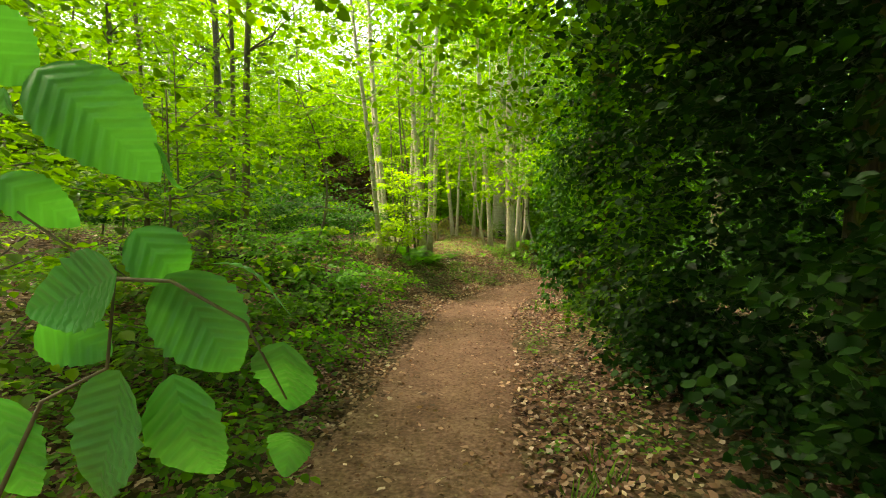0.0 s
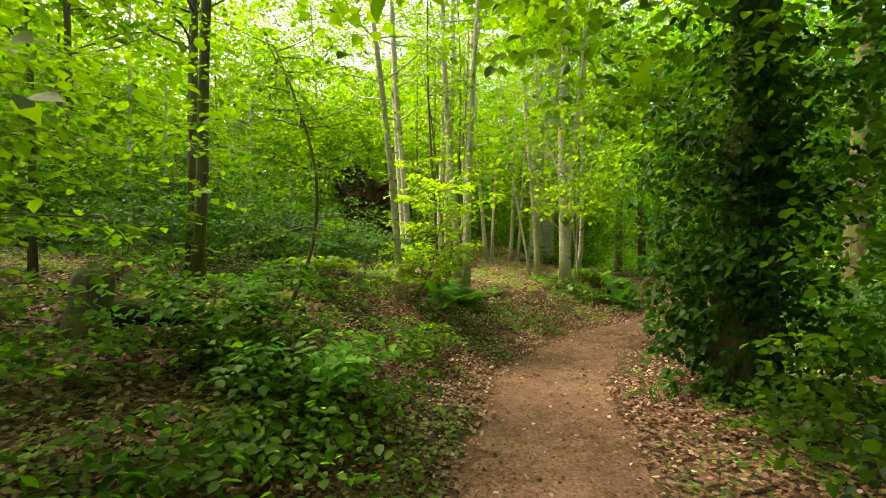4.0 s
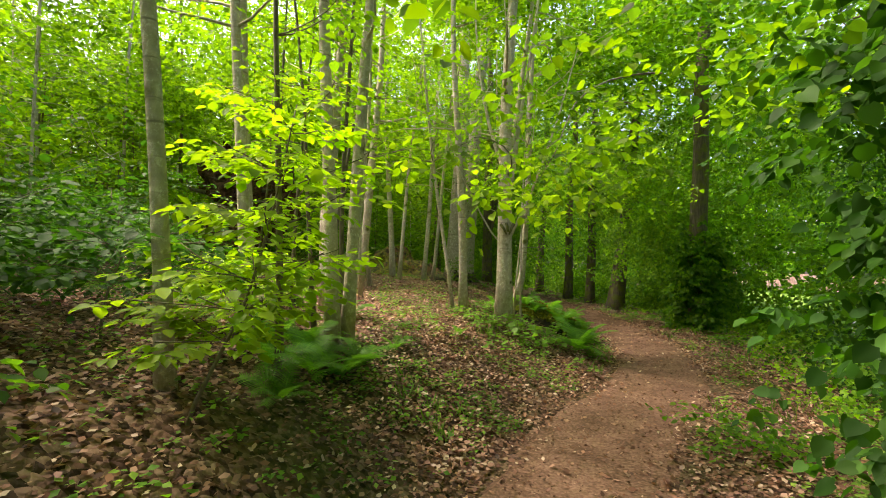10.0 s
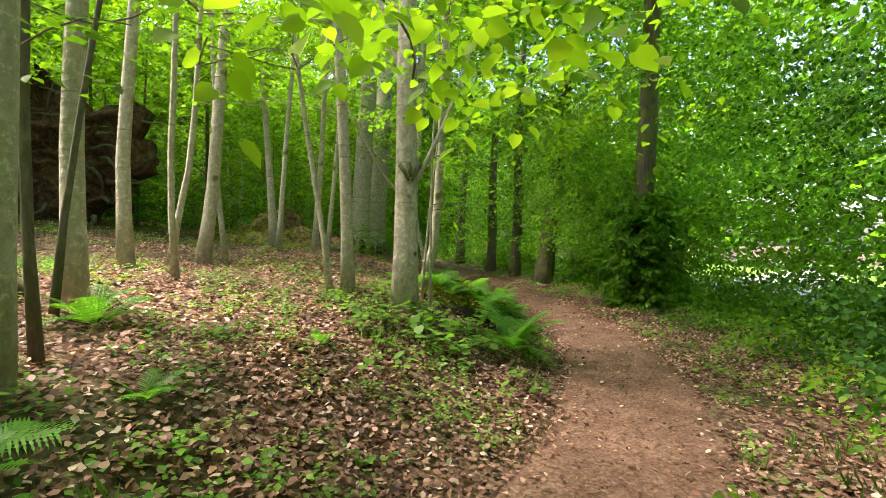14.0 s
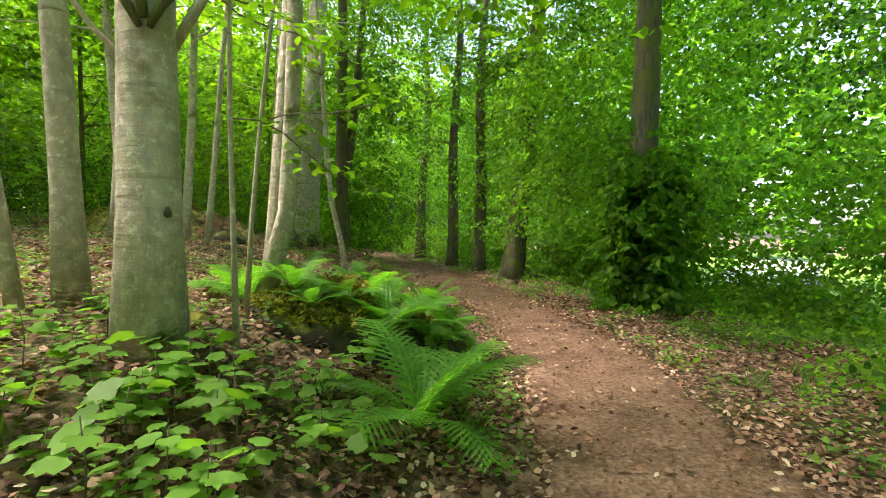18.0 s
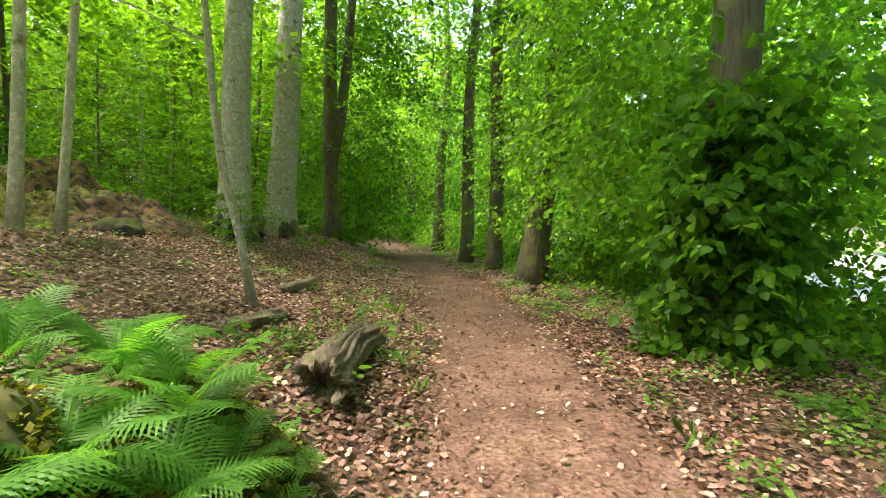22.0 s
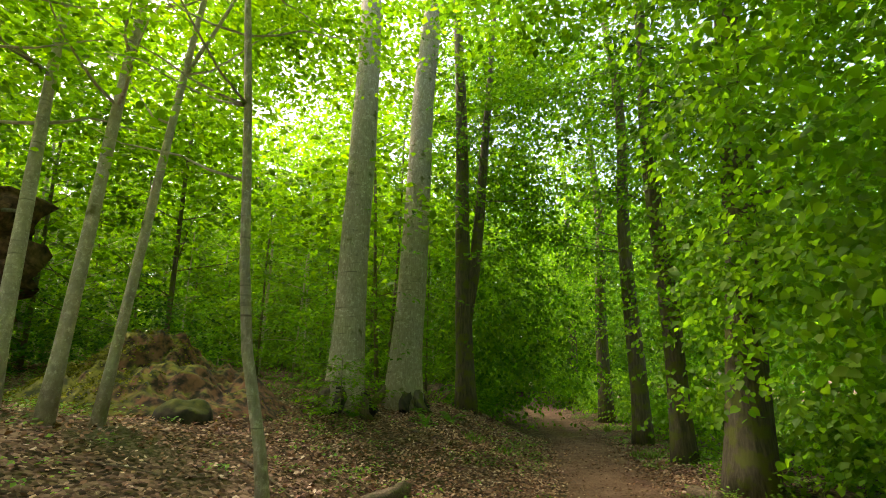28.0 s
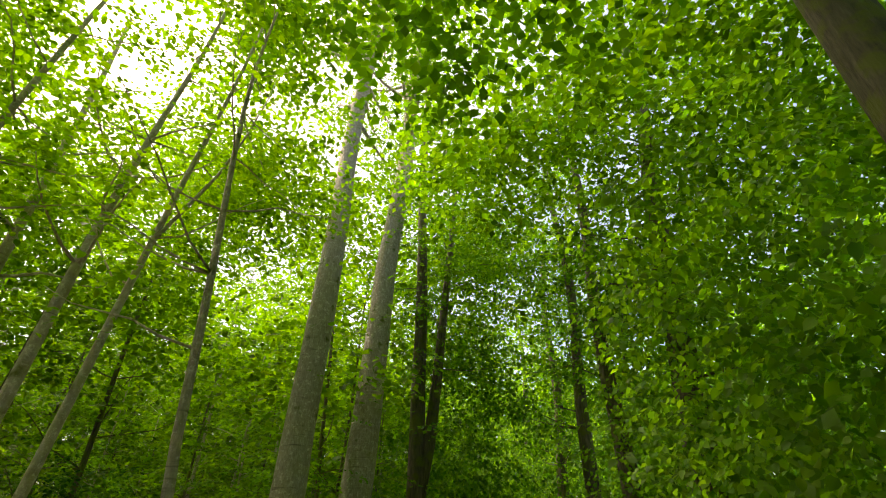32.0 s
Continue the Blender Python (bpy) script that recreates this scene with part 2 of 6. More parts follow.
GRASS = leaf_mat("grass_blade", [(0.0, (0.06, 0.14, 0.02)), (1.0, (0.13, 0.24, 0.03))], 0.35, 0.5)
PALE = soil_mat("pale_gravel", [(0.3, (0.30, 0.295, 0.28)), (0.7, (0.44, 0.43, 0.41))], 0.5, 20, 0.2)
MEADOW = soil_mat("meadow_grass", [(0.3, (0.08, 0.17, 0.02)), (0.7, (0.16, 0.27, 0.04))], 1.0, 30, 0.6)

# ---- mesh tools ----
rng = np.random.default_rng(7)
UP = np.array([0.0, 0.0, 1.0])


def mesh_of(name, verts, faces, mat, smooth=True):
    me = bpy.data.meshes.new(name)
    me.from_pydata([tuple(v) for v in verts], [], [tuple(f) for f in faces])
    me.materials.append(mat)
    if smooth:
        me.polygons.foreach_set("use_smooth", np.ones(len(me.polygons), bool))
    me.update()
    return me


def part(name, me, parent=None, label=""):
    ob = new(name, me)
    if parent is not None:
        ob.parent = parent
    return tagged(ob, label)


def thing(name, label, category, group="", at=(0, 0, 0)):
    ob = new(name)
    ob.location = at
    return tagged(ob, label, category, group)


def unit(v):
    v = np.asarray(v, float)
    return v / np.maximum(np.linalg.norm(v, axis=-1, keepdims=True), 1e-9)


SHAPES = {
    # across, along, lift; then faces
    "rhomb": ([(0, 0, 0), (0.38, 0.45, 0.07), (0, 1, -0.05), (-0.38, 0.45, 0.07)], [(0, 1, 2), (0, 2, 3)]),
    "oval": ([(0, 0, 0), (0.33, 0.22, 0.05), (0.36, 0.62, 0.06), (0, 1.05, -0.08), (-0.36, 0.62, 0.06), (-0.33, 0.22, 0.05)],
             [(0, 1, 2, 3), (0, 3, 4, 5)]),
    "lime": ([(0, 0.04, 0), (0.22, -0.04, 0.03), (0.44, 0.25, 0.07), (0.36, 0.62, 0.05), (0, 1.02, -0.12),
              (-0.36, 0.62, 0.05), (-0.44, 0.25, 0.07), (-0.22, -0.04, 0.03)], [(0, 1, 2, 3, 4), (0, 4, 5, 6, 7)]),
    "maple": ([(0, 0, 0), (0.26, -0.08, 0.0), (0.46, 0.06, 0.03), (0.56, 0.40, -0.02), (0.38, 0.52, 0.04), (0.38, 0.76, 0.0), (0.18, 0.78, 0.04),
               (0, 1.0, -0.06), (-0.18, 0.78, 0.04), (-0.38, 0.76, 0.0), (-0.38, 0.52, 0.04), (-0.56, 0.40, -0.02), (-0.46, 0.06, 0.03), (-0.26, -0.08, 0.0)],
              [(0, 1, 2, 3, 4, 5, 6, 7), (0, 7, 8, 9, 10, 11, 12, 13)]),
    "litter": ([(0, 0, 0), (0.30, 0.30, 0.10), (0.24, 0.78, 0.0), (-0.06, 1.0, 0.09), (-0.32, 0.5, 0.11)], [(0, 1, 2, 3, 4)]),
    "blade": ([(-0.03, 0, 0), (0.03, 0, 0), (0.02, 0.6, 0.08), (0, 1, 0.0), (-0.02, 0.6, 0.08)], [(0, 1, 2, 3, 4)]),
}


def leaf_mesh(name, P, D, N, S, shape, mat):
    """One mesh of many leaves: base points P, growing along D, facing N, of length S."""
    P, D, N = np.asarray(P, float), unit(D), np.asarray(N, float)
    X = unit(np.cross(D, N))
    N = np.cross(X, D)
    vs, fs = SHAPES[shape]
    vs = np.array(vs)
    S = np.broadcast_to(np.asarray(S, float), (len(P),))[:, None, None]
    V = P[:, None, :] + S * (vs[None, :, 0:1] * X[:, None] + vs[None, :, 1:2] * D[:, None] + vs[None, :, 2:3] * N[:, None])
    n, k = len(P), len(vs)
    loops = np.concatenate([np.array(f) for f in fs])
    sizes = np.array([len(f) for f in fs])
    starts = np.concatenate([[0], np.cumsum(sizes)[:-1]])
    me = bpy.data.meshes.new(name)
    me.vertices.add(n * k)
    me.vertices.foreach_set("co", V.astype(np.float32).ravel())
    L = (np.arange(n)[:, None] * k + loops[None]).astype(np.int32)
    me.loops.add(L.size)
    me.loops.foreach_set("vertex_index", L.ravel())
    me.polygons.add(n * len(fs))
    me.polygons.foreach_set("loop_start", (np.arange(n)[:, None] * len(loops) + starts[None]).astype(np.int32).ravel())
    me.materials.append(mat)
    me.update(calc_edges=True)
    return me


def sprays(A, D, length, m, size, droop=0.15, flat=0.35, width=0.3, face=None):
    """Leaf places of flat sprays that start at A and run along D: m leaves to a spray, to both sides."""
    A, D = np.asarray(A, float), unit(D)
    n = len(A)
    length = np.broadcast_to(length, (n,))
    s = (np.arange(m) + 0.5)[None] / m + rng.normal(0, 0.06, (n, m))
    side_v = unit(np.cross(D, UP) + 1e-6)
    sg = np.where((np.arange(m) % 2)[None] == 0, 1.0, -1.0) * np.ones((n, m))
    off = sg * width * (1.05 - 0.75 * s) * rng.uniform(0.15, 1.0, (n, m))
    P = A[:, None] + D[:, None] * (length[:, None] * s)[..., None] + side_v[:, None] * (length[:, None] * off)[..., None]
    P[..., 2] -= droop * length[:, None] * s * s + np.abs(rng.normal(0, 0.02, (n, m)))
    L = D[:, None] * 0.55 + side_v[:, None] * (sg * 0.75)[..., None] + rng.normal(0, 0.25, (n, m, 3))
    L[..., 2] -= 0.15 + droop * s
    N = UP[None, None] + rng.normal(0, flat, (n, m, 3))
    if face is not None:      # hanging leaves, turned to the light of the open path
        L[..., 2] -= 0.3
        N = np.array(face)[None, None] + rng.normal(0, 0.55, (n, m, 3))
    S = size * rng.uniform(0.6, 1.15, (n, m))
    return P.reshape(-1, 3), L.reshape(-1, 3), N.reshape(-1, 3), S.ravel()


def tube(pts, radii, sides=7, wobble=0.0, seed=0.0):
    pts = np.asarray(pts, float)
    n = len(pts)
    radii = np.broadcast_to(np.asarray(radii, float), (n,))
    tang = unit(np.gradient(pts, axis=0))
    ref = np.array([1.0, 0.13, 0.07]) if abs(tang[0][0]) < 0.8 else np.array([0.0, 1.0, 0.1])
    u = unit(np.cross(tang, ref))
    w = np.cross(tang, u)
    a = np.linspace(0, 2 * np.pi, sides, endpoint=False)
    rr = radii[:, None] * (1 + wobble * np.sin(a[None] * 3 + seed + np.arange(n)[:, None] * 0.35) * 0.6 + wobble * np.sin(a[None] * 5 + 2 * seed + np.arange(n)[:, None] * 0.8) * 0.4)
    V = pts[:, None] + rr[..., None] * (np.cos(a)[None, :, None] * u[:, None] + np.sin(a)[None, :, None] * w[:, None])
    F = []
    for i in range(n - 1):
        for j in range(sides):
            k = (j + 1) % sides
            F.append((i * sides + j, i * sides + k, (i + 1) * sides + k, (i + 1) * sides + j))
    F.append(tuple(range(sides - 1, -1, -1)))
    F.append(tuple((n - 1) * sides + j for j in range(sides)))
    return V.reshape(-1, 3), F


def join(geos):
    V, F, o = [], [], 0
    for v, f in geos:
        V.append(np.asarray(v))
        F += [tuple(i + o for i in q) for q in f]
        o += len(v)
    return np.concatenate(V), F


# ---- ground ----
CENTRE = [(-0.2, -14), (-0.2, -4), (-0.18, 3), (0.28, 6.5), (0.62, 9), (1.4, 10.92), (2.62, 12.5), (3.8, 13.7), (4.86, 15.22), (5.92, 17.52), (6.74, 20.83),
          (7.36, 24.52), (7.85, 30), (8.1, 40), (8.1, 60), (8.0, 90)]


def side(x, y):
    """Distance to the path's centre line, positive to its left."""
    x, y = np.asarray(x, float), np.asarray(y, float)
    best, sg = np.full(x.shape, 1e9), np.ones(x.shape)
    for (ax, ay), (bx, by) in zip(CENTRE, CENTRE[1:]):
        dx, dy = bx - ax, by - ay
        s = np.clip(((x - ax) * dx + (y - ay) * dy) / (dx * dx + dy * dy), 0, 1)
        ex, ey = x - ax - s * dx, y - ay - s * dy
        d = np.hypot(ex, ey)
        c = dx * ey - dy * ex
        m = d < best
        best, sg = np.where(m, d, best), np.where(m, np.where(c >= 0, 1, -1), sg)
    return best * sg


def ease(v, a, b):
    k = np.clip((np.asarray(v, float) - a) / (b - a), 0, 1)
    return k * k * (3 - 2 * k)


def ground_z(x, y):
    """Height of the forest floor: a bank to the left of the path, a gentle fall to its right."""
    x, y = np.asarray(x, float), np.asarray(y, float)
    d = side(x, y)
    k0, k1, k2 = np.clip((y - 2) / 6, 0, 1), ease(y, 11, 15.5), ease(y, 16.5, 21)
    k3 = ease(y, 24, 28.5)
    dd = [0.75, 1.2, 2.5, 5, 9, 25, 70]
    a = np.interp(d, dd, [0, 0.12, 0.82, 1.35, 1.7, 3.0, 6]) * (0.55 + 0.45 * k0)
    b = np.interp(d, dd, [0, 0.10, 0.68, 0.98, 1.1, 2.6, 6])
    c = np.interp(d, dd, [0, 0.03, 0.2, 1.0, 1.25, 2.6, 6])
    e_ = np.interp(d, dd, [0, 0.05, 0.65, 1.0, 1.3, 2.6, 6])
    left = (1 - k2) * ((1 - k1) * a + k1 * b) + k2 * ((1 - k3) * c + k3 * e_)
    right = np.interp(-d, [0.75, 1.5, 3, 6, 12, 60], [0, 0.02, 0.04, -0.3, -0.9, -1.3])
    e = np.clip(np.abs(d) - 0.8, 0, 1)
    return np.where(d > 0, left, right) + e * (0.03 * np.sin(x * 1.7 + y * 0.6) + 0.035 * np.sin(x * 0.5 - y * 1.1 + 1) + 0.015 * np.sin(x * 5.1 + y * 3.7))


def grid_sheet(xs, ys):
    X, Y = np.meshgrid(xs, ys)
    V = np.stack([X, Y, ground_z(X, Y)], -1).reshape(-1, 3)
    w = len(xs)
    i = np.arange((len(ys) - 1) * w).reshape(-1, w)[:, :-1].ravel()
    F = np.stack([i, i + 1, i + w + 1, i + w], 1)
    return V, F


def steps(parts):
    return np.concatenate([np.arange(a, b, s) for a, b, s in parts])


gx = steps([(-900, -100, 100), (-100, -20, 5), (-20, -7, 0.6), (-7, 12, 0.22), (12, 25, 0.8), (25, 100, 5), (100, 901, 100)])
gy = steps([(-900, -100, 100), (-100, -10, 6), (-10, 0, 0.5), (0, 33, 0.22), (33, 60, 0.8), (60, 120, 5), (120, 901, 100)])
V, F = grid_sheet(gx, gy)
ground = part("ground", mesh_of("ground", V, F.tolist(), SOIL))
tagged(ground, "dark forest floor of soil and old leaves on a gentle bank", "ground", kind="structure")

# the trodden path, a strip with an uneven edge
cy = []
for (ax, ay), (bx, by) in zip(CENTRE[1:], CENTRE[2:]):
    n = max(2, int(math.hypot(bx - ax, by - ay) / 0.2))
    cy += [(ax + (bx - ax) * k / n, ay + (by - ay) * k / n) for k in range(n)]
cy = np.array(cy)
for _ in range(6):
    cy[1:-1] = (cy[:-2] + cy[1:-1] * 2 + cy[2:]) / 4
tg = unit(np.gradient(cy, axis=0))
nl = np.stack([-tg[:, 1], tg[:, 0]], 1)
K = 13
V = []
for i, (c, nn) in enumerate(zip(cy, nl)):
    wl = 0.74 + 0.12 * noise.noise((i * 0.21, 0.3, 0)) + 0.06 * noise.noise((i * 0.9, 2.3, 0))
    wr = 0.74 + 0.12 * noise.noise((i * 0.19, 7.3, 0)) + 0.06 * noise.noise((i * 0.8, 5.1, 0))
    for j in range(K):
        u = j / (K - 1)
        q = c + nn * (wl - u * (wl + wr))
        edge = min(u, 1 - u) * (K - 1)
        h = 0.02 if edge >= 1 else -0.03
        V.append((q[0], q[1], float(ground_z(q[0], q[1])) + h + 0.008 * noise.noise((q[0] * 3, q[1] * 3, 0))))
F = [(i * K + j, i * K + j + 1, (i + 1) * K + j + 1, (i + 1) * K + j) for i in range(len(cy) - 1) for j in range(K - 1)]
path = part("path", mesh_of("path", V, [f[::-1] for f in F], PATH_SOIL))
tagged(path, "trodden brown earth footpath winding through the wood", "path", kind="structure")


def on_ground(x, y, dz=0.0):
    return (float(x), float(y), float(ground_z(x, y)) + dz)


# ---- trees ----
def limb_geo(start, direction, length, r, bend=0.15, seed=0, n=7, up=0.1):
    rs = np.random.default_rng(seed)
    d = unit(np.asarray(direction, float))
    pts, p = [], np.asarray(start, float).copy()
    for i in range(n):
        pts.append(p.copy())
        d = unit(d + rs.normal(0, bend, 3) + np.array([0, 0, up * 0.3]))
        p = p + d * length / (n - 1)
    return np.array(pts), np.linspace(r, max(0.004, r * 0.22), n)


def trunk_line(h, lean, curve, n, seed, wob):
    s = np.linspace(0, 1, n)
    z = s * h
    x = lean[0] * z + wob * np.sin(z * 0.8 + seed) * s - wob * math.sin(seed) * s
    y = lean[1] * z + wob * np.cos(z * 0.7 + seed * 2) * s - wob * math.cos(seed * 2) * s
    for at, dx, dy in curve:      # sideways shift of the foot that fades with height
        k = np.exp(-(z / at) ** 2)
        x, y = x + dx * (k - 1), y + dy * (k - 1)
    return np.stack([x, y, z], 1)


def make_tree(name, label, at, h=9.0, r=0.07, lean=(0, 0), joined=False, limb_r=0.38, bark=None, leaf=None, limbs=10, first=0.3, limb=1.6, per=5, m=14, size=0.07,
              shape="rhomb", curve=(), wob=0.06, seed=1, flare=0.28, droop=0.15, taper=0.72, sides=9, group="trees of the wood", forks=(), limb_up=0.25,
              category="tree", spray_len=0.6, face=None):
    """A tapered trunk with forks, limbs and a crown of leaf sprays along them."""
    rs = np.random.default_rng(seed)
    bark, leaf = bark or BARK_BEECH, leaf or LEAF_BEECH
    t = thing(name, label, category, group, at)
    n = max(8, int(h * 1.6)) if sides < 14 else max(14, int(h * 2.5))
    line = trunk_line(h, lean, curve, n, seed, wob)
    s = np.linspace(0, 1, n)
    rad = r * (1 - taper * s) * (1 + flare * np.exp(-line[:, 2] / (2.2 * r + 0.02)))
    line[0, 2] -= 0.12
    if not joined:
        part("trunk", mesh_of("trunk", *tube(line, rad, sides, 0.05 + 0.03 * (sides > 12), seed), bark), t)
    A, D, Ls, twigs = [], [], [], []
    stems = [(line, rad)]
    for (z0, dx, dy, ln, fr) in forks:
        i = int(np.argmin(np.abs(line[:, 2] - z0)))
        pts, rr = limb_geo(line[i] - np.array([0, 0, 0.05]), (dx, dy, 1.0), ln, rad[i] * fr, 0.05, seed * 13 + i, 9, 0.5)
        part("limb", mesh_of("limb", *tube(pts, rr, max(6, sides - 2), 0.03, seed), bark), t)
        stems.append((pts, rr))
    for k in range(limbs):
        line_k, rad_k = stems[k % len(stems)] if len(stems) > 1 else stems[0]
        f = first + (0.98 - first) * ((k + rs.uniform(0, 0.8)) / limbs)
        i = min(len(line_k) - 1, int((f if k % len(stems) == 0 else rs.uniform(0.2, 1)) * (len(line_k) - 1)))
        az = rs.uniform(0, 2 * np.pi)
        ln = limb * (1.15 - 0.6 * f) * rs.uniform(0.7, 1.25)
        pts, rr = limb_geo(line_k[i], (math.cos(az), math.sin(az), limb_up + rs.uniform(-0.15, 0.25)), ln, max(0.006, rad_k[i] * limb_r), 0.16, seed * 71 + k, 6, 0.05)
        if joined:
            twigs.append(tube(pts, rr, 3))
        else:
            part("limb", mesh_of("limb", *tube(pts, rr, 5, 0, 0), bark if sides > 8 else BARK_TWIG), t)
        for q in range(per):
            j = rs.integers(1, 6)
            A.append(pts[j] + rs.normal(0, 0.04, 3))
            o = unit(pts[min(5, j)] - pts[j - 1])
            a2 = math.atan2(o[1], o[0]) + rs.normal(0, 0.8)
            D.append((math.cos(a2), math.sin(a2), rs.normal(0.0, 0.18)))
            Ls.append(spray_len * rs.uniform(0.6, 1.3))
    if joined:
        part("trunk", mesh_of("trunk", *join([tube(line, rad, sides, 0.05, seed)] + twigs), bark), t)
    if A:
        part("crown", leaf_mesh("crown", *sprays(A, D, np.array(Ls), m, size, droop, face=face), shape, leaf), t)
    return t


# old grey beeches beside the path, mossy at the foot
make_tree("beech_tree", "old beech with smooth grey-brown trunk beside the path", on_ground(3.08, 27.15), h=19, r=0.31, lean=(0.02, 0.0), bark=BARK_GREY,
          limbs=16, first=0.6, limb=4.5, per=16, m=18, size=0.11, sides=20, seed=3, flare=0.35, wob=0.12, taper=0.55, limb_up=0.35, spray_len=1.0, group="old trees")
make_tree("beech_tree", "old beech with pale lichen-grey trunk and mossy foot", on_ground(3.85, 29.0), h=20, r=0.35, lean=(0.045, 0.01), bark=BARK_GREY,
          limbs=16, first=0.6, limb=4.5, per=16, m=18, size=0.11, sides=20, seed=5, flare=0.4, wob=0.12, taper=0.58, limb_up=0.35, spray_len=1.0, group="old trees")
make_tree("forked_tree", "tall dark forked tree beside the far path", on_ground(5.2, 30.3), h=18, r=0.23, lean=(-0.01, 0.0), bark=BARK_DARK, leaf=LEAF_LIME,
          limbs=30, limb_r=0.12, first=0.3, limb=2.4, per=10, m=16, size=0.12, sides=14, seed=8, flare=0.3, forks=((2.2, 0.17, -0.03, 12, 0.8),), droop=0.3, spray_len=0.9, group="old trees")

# the row of old limes along the right of the path
ROW = [("lime_tree", 8.75, 19.9, 0.27, (0.012, 0.0), 11), ("lime_tree", 9.25, 25.4, 0.29, (0.09, 0.01), 12), ("lime_tree", 9.25, 27.7, 0.2, (0.0, 0.0), 13),
       ("lime_tree", 9.3, 30.3, 0.21, (0.02, 0.0), 14), ("lime_tree", 9.8, 36.0, 0.24, (0.03, 0.0), 15), ("lime_tree", 7.75, 13.5, 0.28, (0.01, 0.0), 16),
       ("lime_tree", 2.78, 8.68, 0.3, (0.01, 0.0), 17), ("lime_tree", 10.1, 44.0, 0.25, (0, 0), 18), ("lime_tree", 2.9, 3.2, 0.26, (0.02, 0), 19)]
for nm, x, y, r, le, sd in ROW:
    make_tree(nm, "tall lime with dark furrowed bark in the row beside the path", on_ground(x, y), h=15, r=r, lean=le, bark=BARK_DARK, leaf=LEAF_LIME, limbs=30,
              first=0.52 if sd == 11 else 0.3, limb=2.2, per=11, m=15, size=0.12, shape="rhomb", sides=14, seed=sd, flare=0.35, wob=0.15, limb_up=0.25, droop=0.35, spray_len=0.9,
              group="row of limes", limb_r=0.14, face=(-0.25, -0.2, 0.8))

